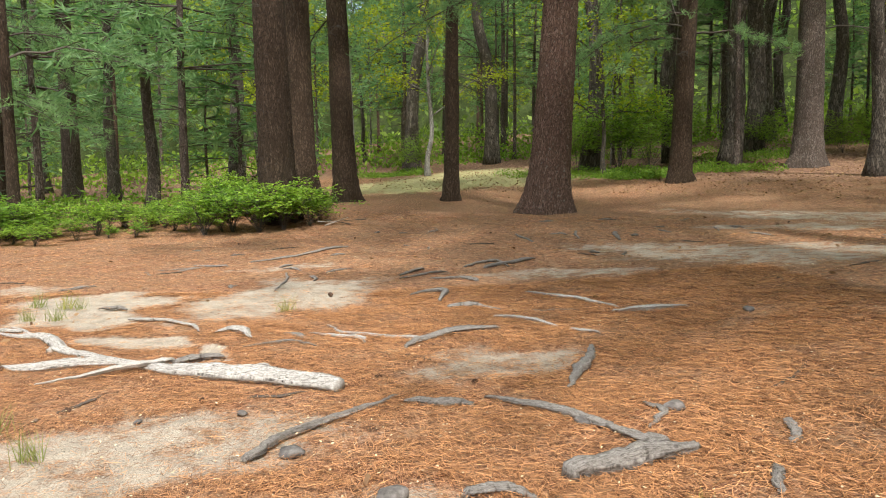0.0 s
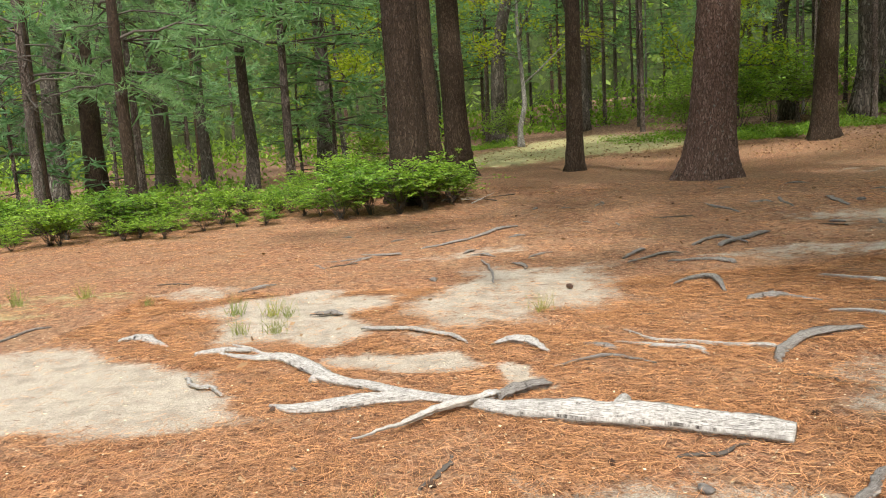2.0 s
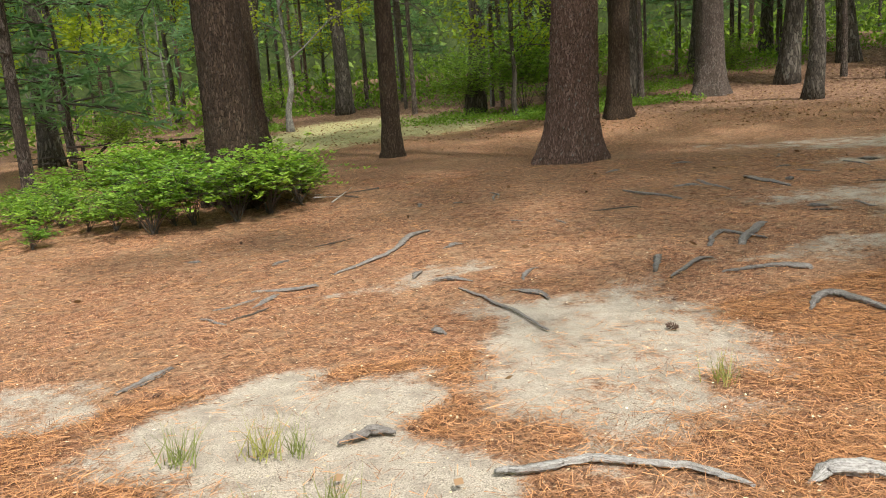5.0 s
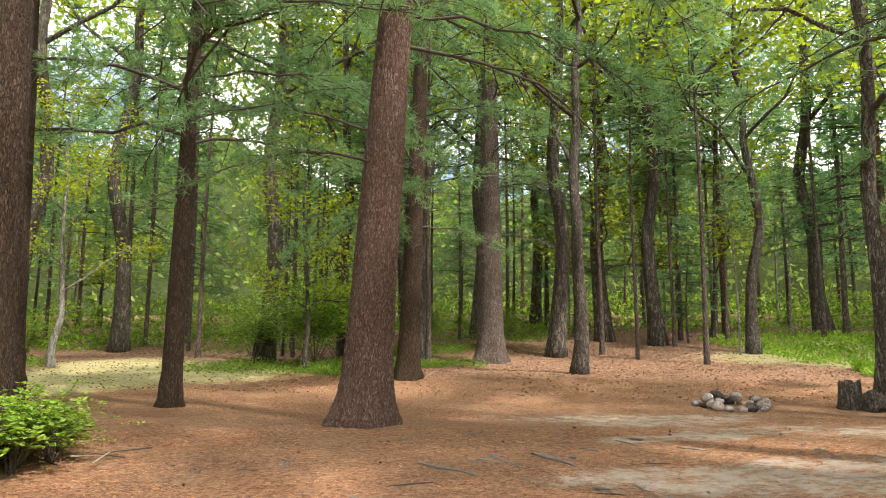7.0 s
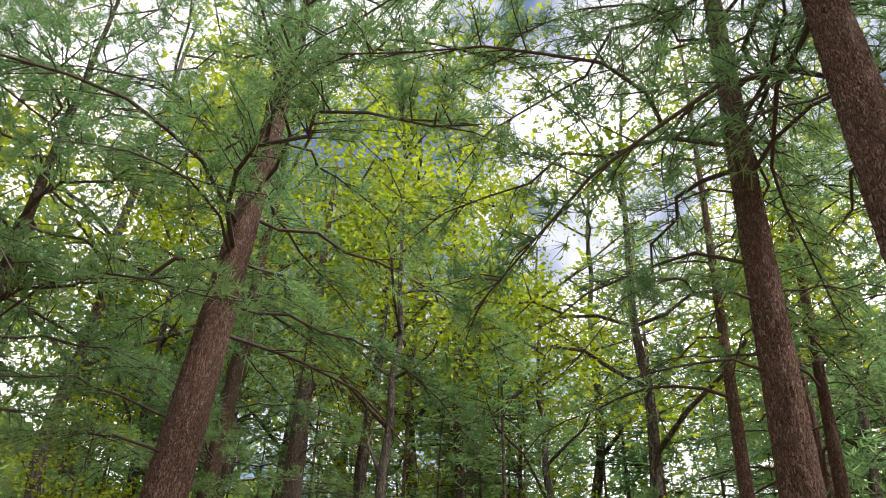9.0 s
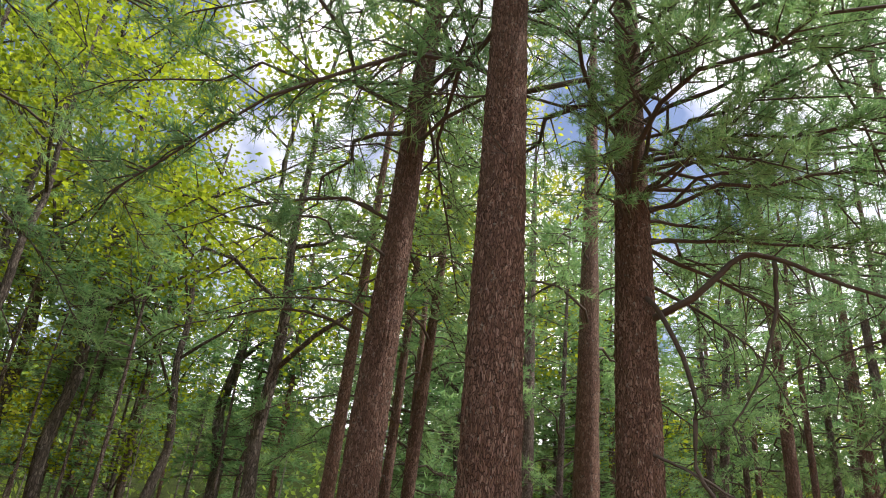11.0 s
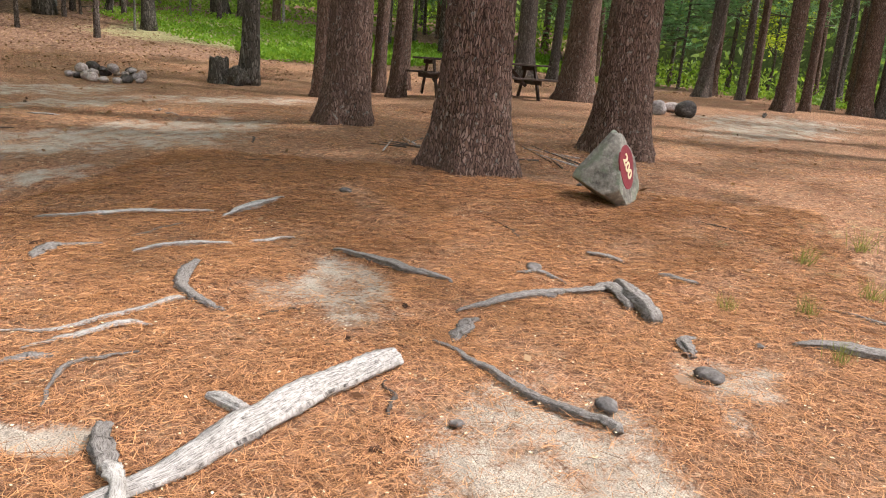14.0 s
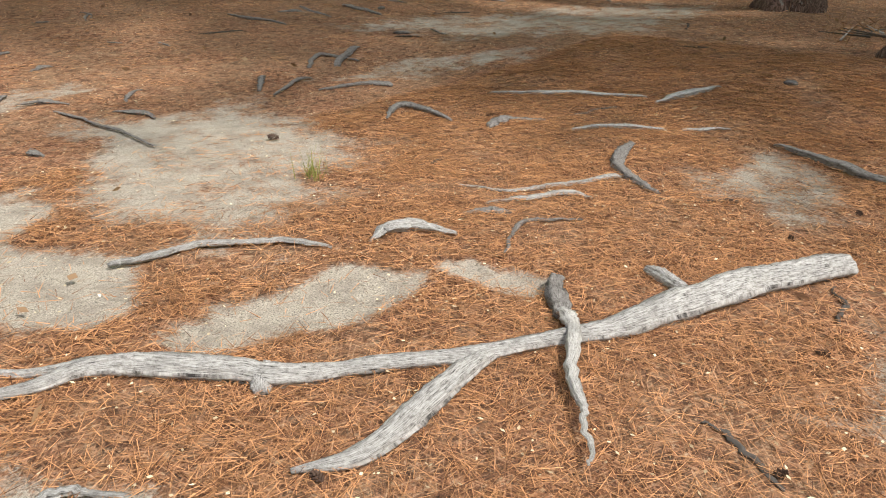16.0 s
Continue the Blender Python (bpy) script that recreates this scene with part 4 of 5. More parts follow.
low_plants("ground_cover", [(4.9, 28.2, 3.0, 1.9, -35), (9.4, 26.4, 2.4, 1.3, -40), (12.4, 30.2, 2.4, 1.4, -30), (8.8, 35.5, 3.8, 1.9, -30), (17.5, 31.5, 3.8, 1.8, -45), (-2.4, 34.8, 1.8, 1.2, 0), (6.5, 25.2, 1.6, 0.8, -35)], 22000, M_SHRUB, 0.35, 0.10, 51, "patches of low green leafy plants in the wood", "plants")
low_plants("fern_lawn", [(25.9, 19.3, 5.8, 4.5, -40), (20.9, 13.9, 3.6, 2.1, -40), (28.5, 13.4, 3.8, 2.8, -20), (33.5, 7.1, 5.0, 2.0, 10)], 34000, M_FERN, 0.30, 0.17, 52, "bright green sheet of ferns and low plants", "ferns")
low_plants("wood_undergrowth", [(21.0, 35.0, 10.0, 3.5, -40), (33.0, 26.0, 9.0, 3.5, -50), (4.0, 42.0, 8.0, 3.0, -20), (32.0, -6.0, 5.0, 3.0, 80), (-16.0, 24.0, 6.0, 4.0, 30)], 15000, M_SHRUB, 0.55, 0.20, 53, "green undergrowth beneath the forest trees", "plants")


def grass_tuft_mesh(seed, n=46):
    rng = np.random.default_rng(seed)
    pos = np.column_stack([rng.normal(size=(n, 2)) * 0.035, np.zeros(n)])
    way = np.column_stack([rng.normal(size=(n, 2)) * 0.35, np.ones(n)])
    v, f = blades(pos, way, rng.uniform(0.09, 0.26, n), 0.006, rng, tip=True)
    ob = mesh_object("grass_tuft", v, f, M_GRASS)
    return tagged(ob, "thin tuft of pale green grass in sand", "grass", "grass tufts on the sand")


tuft = grass_tuft_mesh(3)
tuft.matrix_basis = pose(-4.35, 7.75, floor_z(-4.35, 7.75))
for k, (gx0, gy0, gs) in enumerate(((-4.0, 7.65, 1.0), (-3.85, 7.6, 0.8), (-4.1, 7.1, 0.8), (-3.8, 7.05, 0.9), (-5.9, 5.5, 1.3), (-5.75, 5.35, 1.0), (-5.7, 5.1, 1.2), (-5.2, 4.75, 1.1), (-5.05, 4.9, 0.8), (-4.7, 4.8, 0.7), (-1.75, 7.45, 0.9), (-6.9, 8.6, 1.2),
                                    (-6.3, 8.8, 1.0), (-7.4, 8.2, 1.2), (-5.4, 8.3, 0.6), (-2.6, 4.1, 0.8), (-2.2, 3.7, 0.9), (1.9, 2.3, 0.9), (2.3, 1.8, 1.0), (0.9, 2.5, 0.8), (0.8, 3.0, 0.7), (2.7, 1.4, 1.0), (1.3, 2.0, 0.9), (0.1, 2.5, 0.8), (-0.2, 2.2, 0.8), (-6.1, 6.2, 0.9))):
    copy_thing(tuft, pose(gx0, gy0, floor_z(gx0, gy0), 0, 0, k * 77) @ Matrix.Scale(gs, 4))


# ---- roots, logs and sticks ----
def root_curve(pts, n, rise):
    p = spline(pts, n)
    z = np.array([floor_z(a, b) for a, b, r in p])
    return np.column_stack([p[:, 0], p[:, 1], z + np.abs(p[:, 2]) * 0.3 + rise]), np.maximum(np.abs(p[:, 2]), 0.004)


def root(pts, rise=0.0, material=None, label="grey weathered tree root lying bare in the needles", name="root", category="root", group="bare roots in the ground", flat=0.75):
    """A bare root: pts are x, y and half width along it."""
    k = root.count = root.count + 1
    c, r = root_curve(pts, 10 * len(pts) + 4, rise)
    rng = np.random.default_rng(k)
    c[:, :2] += np.cumsum(rng.normal(size=(len(c), 2)), 0) * 0.0055
    c[0, 2] -= r[0] * 0.8
    c[-1, 2] -= r[-1] * 0.8
    v, f, u = tube(c, r, 18, flat=flat * 0.85, rough=0.06, seed=k, groove=0.15)
    return tagged(mesh_object(name, v, f, material or M_ROOT, None, smooth=True, uv=u), label, category, group)


root.count = 0


def driftwood():
    log = new("fallen_branch")
    for nm, pts, lab, rise in (("stem", [(-0.85, 4.77, 0.058), (-1.1, 4.9, 0.066), (-1.33, 5.0, 0.078), (-1.71, 5.12, 0.072), (-2.02, 5.19, 0.055), (-2.24, 5.29, 0.037), (-2.41, 5.37, 0.03), (-2.65, 5.49, 0.034), (-2.89, 5.66, 0.03), (-3.13, 5.81, 0.042), (-3.21, 5.94, 0.05), (-3.41, 6.2, 0.048), (-3.56, 6.3, 0.036), (-3.71, 6.32, 0.027), (-3.9, 6.4, 0.017), (-4.02, 6.47, 0.008)], "", 0.012),
                           ("fork", [(-2.46, 5.41, 0.02), (-2.6, 5.42, 0.036), (-2.87, 5.38, 0.045), (-3.18, 5.35, 0.034), (-3.36, 5.44, 0.009)], "", 0.008),
                           ("strand", [(-3.48, 6.32, 0.025), (-3.68, 6.41, 0.018), (-3.83, 6.55, 0.017), (-4.0, 6.68, 0.008)], "", 0.006),
                           ("knot", [(-3.13, 5.9, 0.035), (-3.19, 5.83, 0.036), (-3.22, 5.79, 0.022)], "", 0.005),
                           ("stub", [(-1.55, 5.2, 0.03), (-1.48, 5.34, 0.035), (-1.45, 5.42, 0.018)], "", 0.01)):
        c, r = root_curve(pts, 12 * len(pts) + 4, rise)
        v, f, u = tube(c, r, 28, flat=0.85, rough=0.025, seed=len(pts), groove=0.085)
        mesh_object(nm, v, f, M_DRIFT, log, lab, smooth=True, uv=u)
    return tagged(log, "long silver-grey weathered branch half sunk in needles", "log", kind="")


driftwood()
root([(-1.84, 5.64, 0.03), (-1.98, 5.54, 0.042), (-2.12, 5.44, 0.034)], 0.02, M_ROOT, "short grey bark-covered stub beside the long branch", flat=0.7)
root([(-2.12, 5.42, 0.02), (-2.22, 5.35, 0.027), (-2.5, 5.12, 0.017), (-2.68, 4.98, 0.012), (-2.83, 4.87, 0.004)], 0.045, M_BLEACHED, "pale bare stick lying across the long branch", "stick", "stick", "sticks on the ground", 0.9)
root([(-3.15, 7.09, 0.012), (-2.95, 7.01, 0.023), (-2.71, 6.98, 0.021), (-2.46, 6.84, 0.02), (-2.31, 6.59, 0.008)], 0.01, M_DRIFT)
root([(-2.15, 6.49, 0.011), (-1.89, 6.46, 0.042), (-1.75, 6.24, 0.011)], 0.012, M_DRIFT)
root([(-1.55, 6.44, 0.012), (-1.36, 6.36, 0.03), (-1.27, 6.34, 0.009)])
root([(-1.34, 6.46, 0.009), (-1.07, 6.31, 0.019), (-0.87, 6.19, 0.024), (-0.79, 6.04, 0.008)], 0.006, M_DRIFT)
root([(-1.23, 6.76, 0.008), (-1.04, 6.55, 0.013), (-0.77, 6.41, 0.02), (-0.33, 6.24, 0.021)], 0.006, M_DRIFT)
root([(0.3, 6.52, 0.024), (-0.12, 6.33, 0.04), (-0.36, 6.05, 0.034), (-0.5, 5.87, 0.014)], 0.008, None, "broad knobbly grey root above the needles")
root([(0.28, 7.01, 0.013), (0.61, 6.79, 0.025), (0.86, 6.48, 0.015)], 0.008, M_DRIFT)
root([(0.89, 6.44, 0.013), (1.02, 6.32, 0.019), (1.12, 6.21, 0.008)], 0.006, M_DRIFT)
root([(0.7, 8.17, 0.015), (1.11, 7.71, 0.03), (1.42, 7.09, 0.014)], 0.008, M_DRIFT)
root([(1.35, 6.91, 0.014), (1.67, 6.81, 0.043), (1.94, 6.64, 0.014)], 0.008, M_DRIFT)
root([(0.59, 7.29, 0.007), (0.84, 7.19, 0.014), (1.04, 7.06, 0.009)], 0.004)
root([(-0.14, 7.47, 0.025), (0.03, 7.51, 0.043), (0.17, 7.49, 0.026), (0.36, 7.31, 0.009)], 0.008)
root([(-0.54, 8.13, 0.013), (-0.18, 8.29, 0.034), (-0.25, 7.75, 0.015)], 0.02)
root([(-0.34, 9.21, 0.01), (-0.02, 9.11, 0.023), (0.19, 8.89, 0.03)], 0.008)
root([(0.09, 9.94, 0.019), (0.58, 10.31, 0.026), (0.73, 9.9, 0.014)], 0.01)
root([(-1.78, 5.98, 0.008), (-1.46, 6.1, 0.014), (-1.19, 5.94, 0.006)], 0.01)
root([(0.93, 5.77, 0.013), (0.81, 5.35, 0.037), (0.7, 5.07, 0.035), (0.6, 4.79, 0.011)], 0.015, None, "dark grey stick beside a worn gravel hollow", "stick", "stick", "sticks on the ground", 0.9)
root([(0.05, 4.64, 0.01), (0.39, 4.41, 0.035), (0.61, 4.19, 0.036), (0.76, 4.01, 0.029), (0.86, 3.84, 0.05), (0.57, 3.72, 0.028)], 0.012)
root([(0.96, 4.4, 0.012), (1.03, 4.2, 0.023), (0.9, 4.02, 0.008)], 0.006)
root([(-0.42, 4.57, 0.02), (-0.25, 4.57, 0.045), (-0.05, 4.5, 0.018)], 0.006)
root([(1.02, 3.72, 0.022), (0.72, 3.62, 0.056), (0.36, 3.5, 0.055)], 0.02, None, "short rotting grey log with a broken end", "log", "log", "", 0.9)
root([(-0.49, 4.66, 0.008), (-0.68, 4.41, 0.017), (-0.91, 4.14, 0.023), (-1.07, 3.93, 0.024), (-1.11, 3.78, 0.022)], 0.012, None, "straight dark grey stick on the needles", "stick", "stick", "sticks on the ground", 0.95)
root([(0.28, 2.71, 0.017), (0.25, 2.34, 0.05), (0.16, 1.89, 0.039), (0.03, 1.72, 0.016)], 0.012)
root([(1.05, 2.43, 0.008), (0.82, 1.98, 0.015), (0.52, 1.51, 0.009)], 0.004, None, "thin grey stick on the needles", "stick", "stick", "sticks on the ground", 0.95)
root([(-3.68, 7.62, 0.011), (-3.5, 7.72, 0.028), (-3.41, 7.66, 0.007)], 0.006)
root([(-4.71, 8.85, 0.01), (-4.57, 9.04, 0.028), (-4.42, 9.18, 0.01)], 0.004)
root([(-3.07, 11.17, 0.013), (-2.37, 11.75, 0.03), (-2.0, 12.3, 0.038), (-1.76, 12.43, 0.013)], 0.004)
root([(0.35, 9.83, 0.027), (0.89, 10.24, 0.041), (1.06, 10.37, 0.015)], 0.01)
root([(-3.83, 10.97, 0.01), (-3.57, 10.83, 0.02), (-3.29, 10.86, 0.02)], 0.004)
root([(-2.27, 9.98, 0.009), (-2.21, 9.71, 0.014), (-2.16, 9.23, 0.011), (-2.14, 8.7, 0.008)], 0.004)
root([(-5.0, 6.96, 0.015), (-4.82, 7.01, 0.041), (-4.56, 6.8, 0.014)], 0.008, M_DRIFT)
root([(-4.07, 6.01, 0.009), (-3.98, 5.86, 0.013), (-3.84, 5.81, 0.015), (-3.71, 5.7, 0.011)], 0.006, M_DRIFT)
root([(-6.09, 6.97, 0.008), (-6.04, 7.36, 0.018), (-5.89, 7.56, 0.008)], 0.004)
root([(-4.2, 6.49, 0.016), (-4.01, 6.54, 0.033), (-3.84, 6.54, 0.016)], 0.01, M_DRIFT)
root([(1.08, 12.99, 0.012), (1.16, 12.36, 0.026), (1.3, 11.9, 0.012)], 0.004)
root([(2.09, 12.78, 0.02), (2.0, 12.3, 0.022), (1.96, 11.97, 0.011)], 0.004)
root([(-0.45, 9.91, 0.026), (-0.6, 9.7, 0.024), (-0.71, 9.52, 0.016)], 0.012)
root([(-0.72, 9.34, 0.012), (-0.28, 9.6, 0.02), (-0.09, 9.63, 0.008)], 0.008)
root([(-0.11, 3.3, 0.024), (0.07, 3.32, 0.036), (0.21, 3.24, 0.012)], 0.006)
root([(1.57, 3.95, 0.02), (1.5, 3.8, 0.026), (1.44, 3.66, 0.016)], 0.006)
root([(1.27, 3.42, 0.012), (1.28, 3.33, 0.022), (1.21, 3.16, 0.014)], 0.006)
root([(2.7, 12.6, 0.02), (2.62, 12.2, 0.034), (2.51, 11.64, 0.02)], 0.006)
for k, (tx, ty, ta, tl) in enumerate(((-1.2, 4.7, 20, 0.4), (-2.4, 4.6, 75, 0.35), (-0.4, 5.6, 140, 0.3), (1.9, 4.6, 35, 0.45), (2.5, 2.9, 60, 0.5), (-2.8, 12.6, 10, 0.5), (0.4, 12.0, 160, 0.5), (-3.9, 10.2, 40, 0.35), (1.8, 10.4, 120, 0.4), (-1.0, 7.2, 15, 0.3), (3.4, 11.2, 150, 0.6), (4.4, 8.2, 25, 0.5), (15.8, 0.2, 170, 1.3), (3.1, 7.4, 80, 0.4), (-5.6, 9.4, 10, 0.4))):
    dx, dy = tl / 2 * math.cos(radians(ta)), tl / 2 * math.sin(radians(ta))
    root([(tx - dx, ty - dy, 0.006), (tx + 0.03, ty - 0.02, 0.011 if tl < 1 else 0.05), (tx + dx, ty + dy, 0.004)], 0.003, M_TWIG, "thin broken dark twig on the needles", "twig", "twig", "twigs on the ground", 0.95)


rng_r = np.random.default_rng(40)
for k in range(30):
    tx, ty, ta, tl = rng_r.uniform(-4.5, 6.5), rng_r.uniform(8.8, 14.5), rng_r.uniform(0, 180), rng_r.uniform(0.15, 0.55)
    dx, dy = tl / 2 * math.cos(radians(ta)), tl / 2 * math.sin(radians(ta))
    root([(tx - dx, ty - dy, 0.006), (tx + rng_r.uniform(-0.05, 0.05), ty + rng_r.uniform(-0.05, 0.05), rng_r.uniform(0.012, 0.028)), (tx + dx, ty + dy, 0.006)], 0.002)


# ---- stones ----
def rock_mesh(name, size, seed, material, parent=None, rough=0.16, cut=6, level=3):
    rng = np.random.default_rng(seed)
    bm = bmesh.new()
    bmesh.ops.create_icosphere(bm, subdivisions=level, radius=1.0)
    planes = [(Vector(rng.normal(size=3)).normalized(), rng.uniform(0.62, 0.9)) for _ in range(cut)]
    for v in bm.verts:
        for d, k in planes:
            q = v.co.dot(d)
            if q > k:
                v.co -= d * (q - k) * 0.85
        v.co *= 1 + rough * (noise.noise(v.co * 2.1 + Vector((seed, 0, 0))) + 0.4 * noise.noise(v.co * 6 + Vector((0, seed, 0))))
        v.co.x, v.co.y, v.co.z = v.co.x * size[0], v.co.y * size[1], v.co.z * size[2]
    return part(name, bm, material, parent, smooth=True)


def fire_ring():
    rng = np.random.default_rng(5)
    cx, cy = 9.8, 14.3
    for k in range(30):
        a = k / 17 * 6.283 if k < 17 else rng.uniform(0, 6.28)
        rr = (0.66 if k < 17 else 0.5) * rng.uniform(0.75, 1.15)
        s = rng.uniform(0.07, 0.13)
        x, y = cx + rr * math.cos(a) * 1.05, cy + rr * math.sin(a)
        st = rock_mesh("stone", (s * rng.uniform(1.0, 1.4), s * rng.uniform(0.9, 1.2), s * rng.uniform(0.7, 1.0)), 200 + k, M_SOOT if k % 5 == 2 else M_STONE, level=2)
        st.matrix_basis = pose(x, y, floor_z(x, y) + (s * 0.55 if k < 17 else s * 1.75), 0, 0, rng.uniform(0, 360))
        tagged(st, "fieldstone of a rough campfire ring", "stone", "stones of the fire ring")


fire_ring()
for k, (bx, by, bz, turn, w) in enumerate(((12.9, 2.35, 0.34, 20, 0.30), (12.75, 2.95, 0.30, -15, 0.27), (13.2, 3.5, 0.24, 40, 0.26), (13.6, 2.6, 0.22, 10, 0.26))):
    st = rock_mesh("stone_block", (w, w * 0.8, bz * 0.62), 300 + k, M_STONE if k else M_SOOT, rough=0.06, cut=12)
    st.matrix_basis = pose(bx, by, floor_z(bx, by) + bz * 0.4, 0, 0, turn)
    tagged(st, "squared grey stone block by an old fireplace", "stone", "blocks of the old fireplace")
for k, (sx, sy, sz) in enumerate(((-0.95, 3.75, 0.055), (-0.42, 3.25, 0.065), (0.55, 4.15, 0.05), (-1.35, 4.35, 0.03), (1.1, 4.3, 0.06), (-1.9, 4.25, 0.022), (-3.0, 4.6, 0.02), (0.2, 2.9, 0.03), (-2.5, 4.3, 0.018), (2.3, 6.2, 0.05), (3.5, 4.1, 0.05), (2.9, 12.0, 0.05))):
    st = rock_mesh("pebble", (sz * 1.3, sz, sz * 0.6), 400 + k, M_PEBBLE, level=2)
    st.matrix_basis = pose(sx, sy, floor_z(sx, sy) + sz * 0.25, 0, 0, k * 50)
    tagged(st, "small grey stone half sunk in needles", "stone", "small stones on the ground")


FACE = 0.16
CUTS = [(Vector(v).normalized(), k) for v, k in (((-1, 0.25, 0.35), 0.27), ((-0.5, 0.75, 0.55), 0.40), ((-0.75, -0.1, -0.5), 0.10), ((0.3, 0.8, 0.6), 0.44), ((0.9, 0, 0.5), 0.36), ((-0.2, 0.5, -0.9), -0.02))]


def boulder():
    bm = bmesh.new()
    bmesh.ops.create_icosphere(bm, subdivisions=5, radius=1.0)
    for v in bm.verts:
        c = v.co.copy()
        t = (c.z + 1) / 2
        # leaning wedge: broad foot to the north, steep painted face to the south-west
        wx = 0.30 * (1 - 0.42 * t ** 1.4)
        wy = 0.44 * (1 - 0.66 * t ** 1.5) * (0.55 + 0.45 * float(sm(t / 0.4)))
        v.co = Vector((c.x * wx, c.y * wy - 0.04 + 0.12 * t, 0.31 + 0.34 * c.z))
        d = Vector((-0.38, -0.90, 0.22)).normalized()
        v.co += c * 0.035 * noise.noise(c * 2.4 + Vector((7, 3, 1))) + c * 0.012 * noise.noise(c * 8)
        for e, lim in CUTS:
            q = v.co.dot(e) - lim
            if q > 0:
                v.co -= e * q * 0.9
        q = v.co.dot(d) - FACE
        if q > 0:
            v.co -= d * q
    ob = part("boulder", bm, M_BOULDER, None, smooth=True)
    return ob


rock = boulder()
tagged(rock, "grey lichened boulder with a painted maroon number patch", "boulder")
rock.matrix_basis = pose(2.95, 3.78, floor_z(2.95, 3.78) - 0.05, 0, 0, 3) @ Matrix.Scale(1.08, 4)


def paint_number():
    d = Vector((-0.38, -0.90, 0.22)).normalized()
    side = d.cross(Vector((0, 0, 1))).normalized() * -1
    up = side.cross(d).normalized() * -1
    if up.z < 0:
        up = -up
    # the number runs down the slanting face
    base = Matrix((side, up, d)).transposed().to_4x4()
    bm = bmesh.new()
    ring = [bm.verts.new((0.165 * math.cos(a) * (1 + 0.06 * math.sin(3 * a)), 0.19 * math.sin(a), 0.0)) for a in np.linspace(0, 2 * math.pi, 40, endpoint=False)]
    low = [bm.verts.new((v.co.x, v.co.y, -0.012)) for v in ring]
    bm.faces.new(ring)
    for i in range(40):
        bm.faces.new((ring[i - 1], low[i - 1], low[i], ring[i]))
    patch = part("paint_patch", bm, M_MAROON, rock)
    patch.matrix_basis = Matrix.Translation(d * (FACE + 0.003) + Vector((0.0, 0.0, 0.34)) - d * d.z * 0.34 + side * 0.0) @ base @ pose(0, 0, 0, 0, 0, 0)
    cu = bpy.data.curves.new("number", "FONT")
    cu.body, cu.size, cu.align_x, cu.align_y, cu.extrude, cu.offset = "200", 0.15, "CENTER", "CENTER", 0.002, 0.004
    tmp = new("number_curve", cu)
    me = bpy.data.meshes.new_from_object(tmp.evaluated_get(bpy.context.evaluated_depsgraph_get()))
    bpy.data.objects.remove(tmp)
    me.materials.clear()
    me.materials.append(M_CREAM)
    num = new("number", me)
    num.parent = patch
    num.matrix_basis = pose(0.0, 0.0, 0.004, 0, 0, -62)
    num["label"] = "cream painted number 200"


paint_number()


# ---- picnic tables ----
def box_bm(bm, m, sx, sy, sz, bevel=0.006):
    r = bmesh.ops.create_cube(bm, size=1.0, matrix=m @ Matrix.Diagonal((sx, sy, sz, 1)))
    bmesh.ops.bevel(bm, geom=list({e for v in r["verts"] for e in v.link_edges}), offset=bevel, segments=1, affect="EDGES")


def board(name, parent, m, sx, sy, sz):
    bm = bmesh.new()
    box_bm(bm, Matrix(), sx, sy, sz)
    uv = bm.loops.layers.uv.new("UVMap")
    for f in bm.faces:
        for lp in f.loops:
            c = lp.vert.co
            lp[uv].uv = (c.y * 5 + c.z * 3, c.x * 2) if sx > sy else (c.x * 5 + c.z * 3, c.y * 2)
    ob = part(name, bm, M_TABLE, parent)
    ob.matrix_basis = m
    return ob


def picnic_table(length=3.0):
    tb = new("picnic_table")
    top = new("tabletop")
    top.parent = tb
    for k in range(5):
        board("plank", top, pose(0, (k - 2) * 0.148, 0.74), length, 0.14, 0.042)
    for s in (-1, 1):
        seat = new("bench")
        seat.parent = tb
        for k in range(2):
            board("plank", seat, pose(0, s * (0.64 + k * 0.148), 0.44), length, 0.14, 0.042)
    for e in (-1, 1):
        fr = new("end_frame")
        fr.parent = tb
        x = e * (length / 2 - 0.32)
        for s in (-1, 1):
            lg = board("leg", fr, pose(x, s * 0.42, 0.355, -s * -27, 0, 0), 0.045, 0.095, 0.86)
        board("crossbar", fr, pose(x + 0.046, 0, 0.37), 0.04, 1.52, 0.095)
        board("top_cleat", fr, pose(x + 0.046, 0, 0.67), 0.04, 0.70, 0.09)
        board("brace", fr, pose(x - e * 0.36, 0, 0.53, 0, e * 42, 0), 0.78, 0.045, 0.07)
    return tagged(tb, "dark brown wooden picnic table with attached benches", "picnic table", "picnic tables of the campground")


table = picnic_table()
tx0, ty0 = 12.55, 6.85
table.matrix_basis = pose(tx0, ty0, floor_z(tx0, ty0) + 0.02, 0, 0, 120)
copy_thing(table, pose(24.2, -10.3, floor_z(24.2, -10.3) + 0.02, 0, 0, 75))
copy_thing(table, pose(-5.7, 24.7, floor_z(-5.7, 24.7) + 0.02, 0, 0, 8))


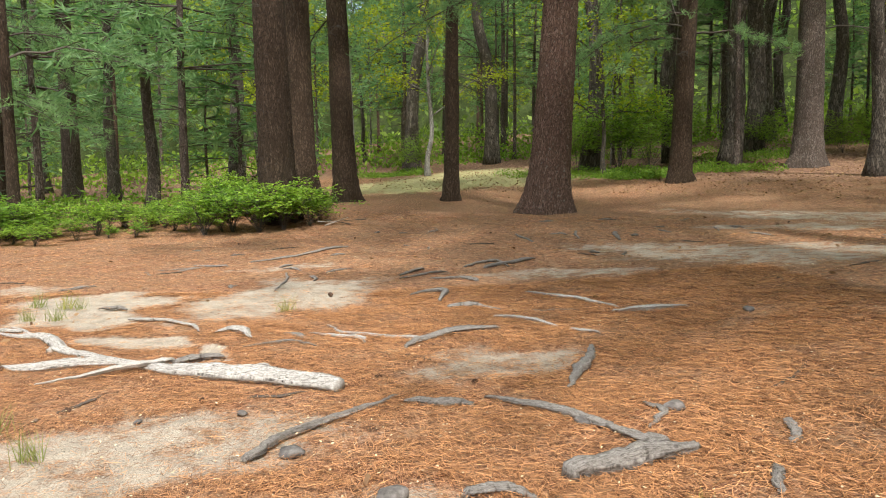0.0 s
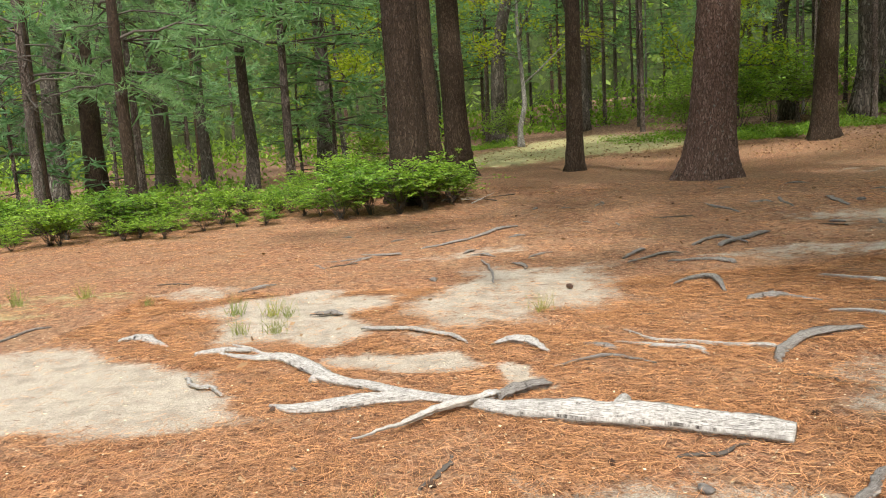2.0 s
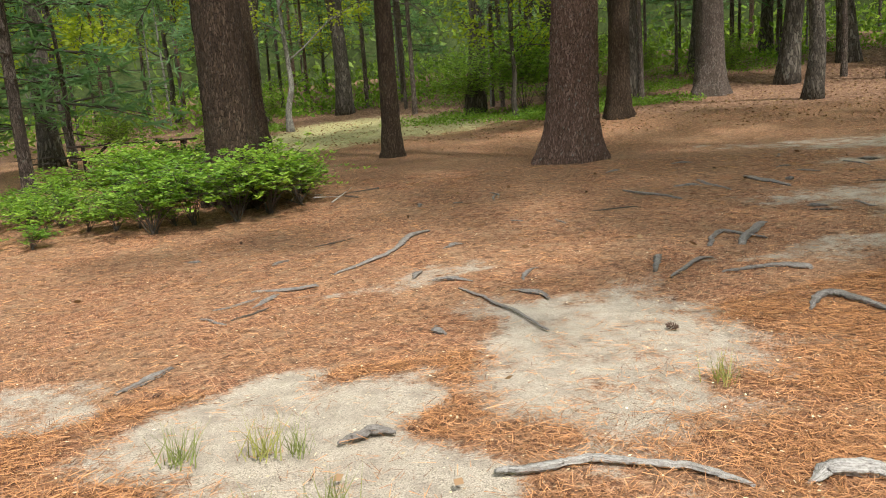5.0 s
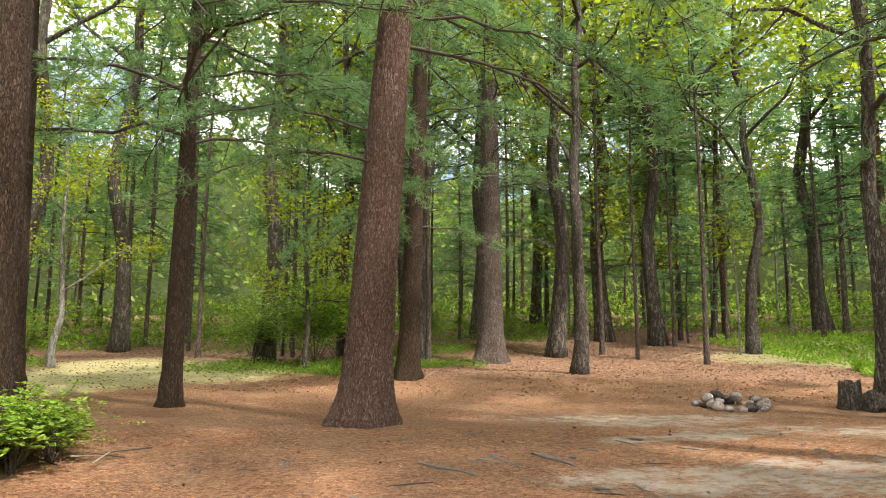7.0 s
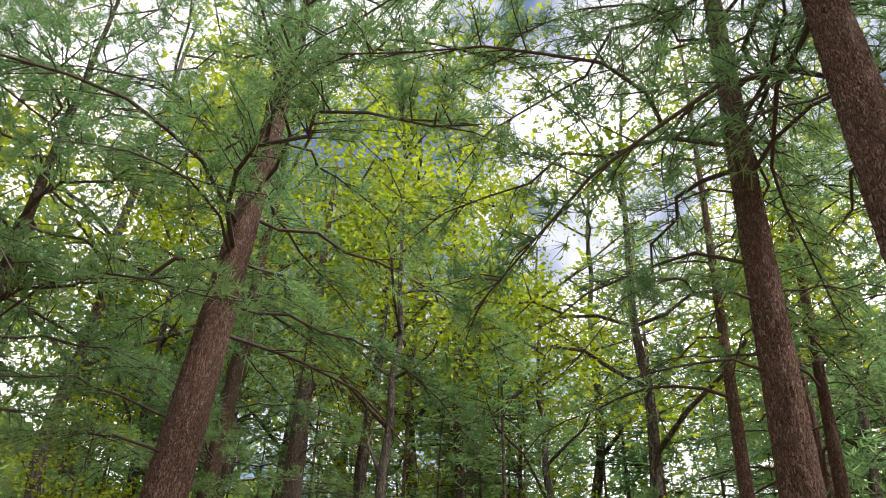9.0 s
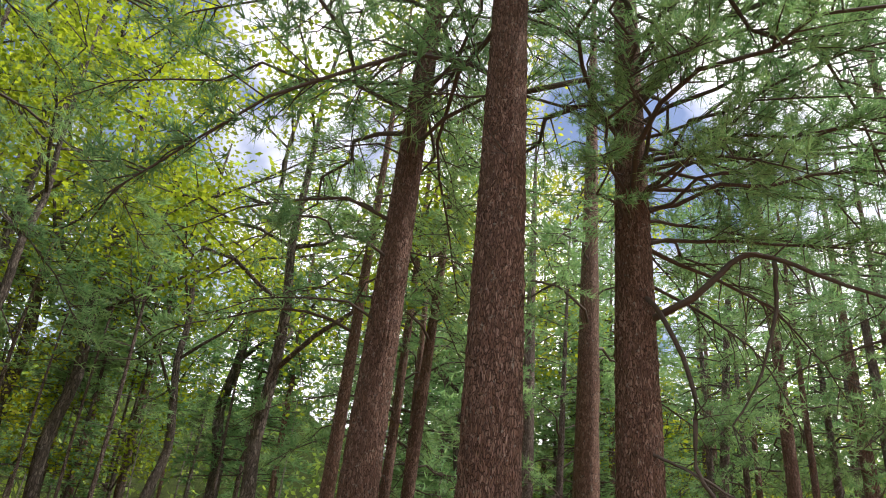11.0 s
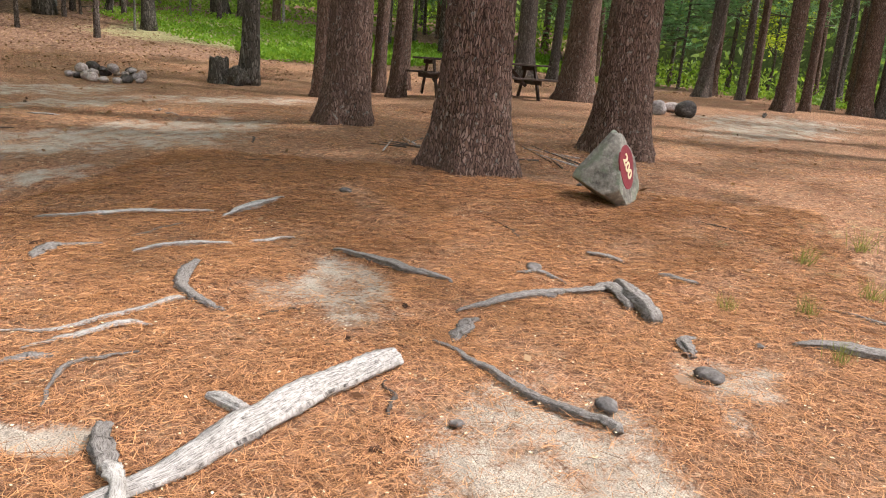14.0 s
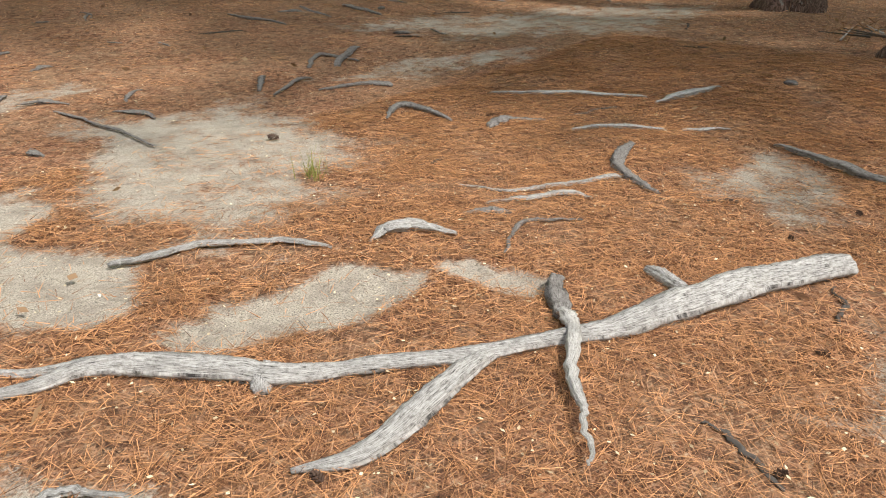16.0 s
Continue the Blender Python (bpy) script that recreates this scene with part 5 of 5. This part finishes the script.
# ---- stump, brushwood, cones ----
def stump():
    ob = new("tree_stump")
    a = np.linspace(0, 2 * np.pi, 20, endpoint=False)
    n = 9
    zz = np.linspace(-0.2, 0.55, n)
    rr = 0.2 * (1.05 + 0.35 * np.exp(-np.maximum(zz, 0) / 0.15))[:, None] * (1 + 0.08 * np.sin(5 * a)[None, :])
    ztop = zz[:, None] + 0.05 * np.sin(3 * a)[None, :] * (zz[:, None] > 0.5)
    pts = np.stack([rr * np.cos(a), rr * np.sin(a), ztop], -1)
    pts = np.concatenate([pts, pts[-1:] * np.array((0.85, 0.85, 0.98)), pts[-1:] * np.array((0.3, 0.3, 0.8))])
    m = len(pts)
    i = np.arange(m - 1)[:, None] * 20 + np.arange(20)[None, :]
    j = np.arange(m - 1)[:, None] * 20 + (np.arange(20)[None, :] + 1) % 20
    mesh_object("stump_wood", pts.reshape(-1, 3), np.stack([i, j, j + 20, i + 20], -1).reshape(-1, 4), M_OAK, ob, smooth=True)
    ob.matrix_basis = pose(11.6, 12.75, floor_z(11.6, 12.75))
    return tagged(ob, "low decayed grey tree stump beside a dark trunk", "stump")


stump()
second = rock_mesh("stump_root", (0.3, 0.24, 0.27), 501, M_OAK, None, 0.3)
second.matrix_basis = pose(11.55, 12.25, floor_z(11.55, 12.25) + 0.16)
tagged(second, "gnarled dark root burl at a trunk's foot", "stump")


def brush_pile(x, y, n, w, seed):
    rng = np.random.default_rng(seed)
    ob = new("brush_pile")
    for k in range(n):
        a, l = rng.uniform(0, 3.14), rng.uniform(0.3, 0.8)
        ox, oy = rng.normal() * w * 0.4, rng.normal() * w * 0.4
        d = np.array((math.cos(a), math.sin(a), rng.uniform(-0.1, 0.25)))
        p0 = np.array((ox, oy, rng.uniform(0.02, 0.12)))
        t = np.linspace(-0.5, 0.5, 4)[:, None]
        v, f, u = tube(p0 + d * l * t, np.linspace(0.012, 0.004, 4), 5)
        mesh_object("stick", v, f, M_TWIG if k % 3 else M_DRIFT, ob, smooth=True, uv=u)
    m = 260
    pos = rng.normal(size=(m, 3)) * np.array((w * 0.4, w * 0.4, 0.06)) + np.array((0, 0, 0.10))
    v, f = blades(pos, rng.normal(size=(m, 3)), 0.13, 0.008, rng, tip=True)
    mesh_object("dead_needles", v, f, M_LEAFLITTER, ob)
    ob.matrix_basis = pose(x, y, floor_z(x, y))
    return tagged(ob, "small heap of dead pine twigs beside a trunk", "brushwood", "brush heaps at the pines")


brush_pile(4.35, 6.25, 9, 0.7, 1)
brush_pile(4.6, 4.5, 11, 0.8, 2)
brush_pile(-2.6, 15.2, 9, 0.8, 3)


def cone_mesh():
    bm = bmesh.new()
    for k in range(34):
        t = k / 34
        a = k * 2.4
        r = 0.024 * math.sin(math.pi * (0.15 + 0.8 * t))
        m = pose(r * math.cos(a), r * math.sin(a), 0.1 * t, 0, 50 - 50 * t, math.degrees(a)) @ Matrix.Diagonal((0.02, 0.014, 0.005, 1))
        bmesh.ops.create_icosphere(bm, subdivisions=1, radius=0.8, matrix=m)
    ob = part("pine_cone", bm, M_CONE, None)
    return tagged(ob, "open brown pine cone lying on the needles", "pine cone", "fallen pine cones")


cone = cone_mesh()
cone.matrix_basis = pose(-1.45, 8.35, floor_z(-1.45, 8.35) + 0.016, 90, 0, 30) @ Matrix.Scale(0.75, 4)
rng_c = np.random.default_rng(12)
for k in range(15):
    qx, qy = rng_c.uniform(-4.5, 6.5), rng_c.uniform(2.4, 14)
    copy_thing(cone, pose(qx, qy, floor_z(qx, qy) + 0.012, 90, 0, k * 61) @ Matrix.Scale(0.62, 4))

# the loose pattern limbs are no longer needed: their meshes live on in the trees
for pair in BOUGHS + LIGHT_BOUGHS + SNAGS:
    for ob in pair:
        if ob:
            bpy.data.objects.remove(ob)
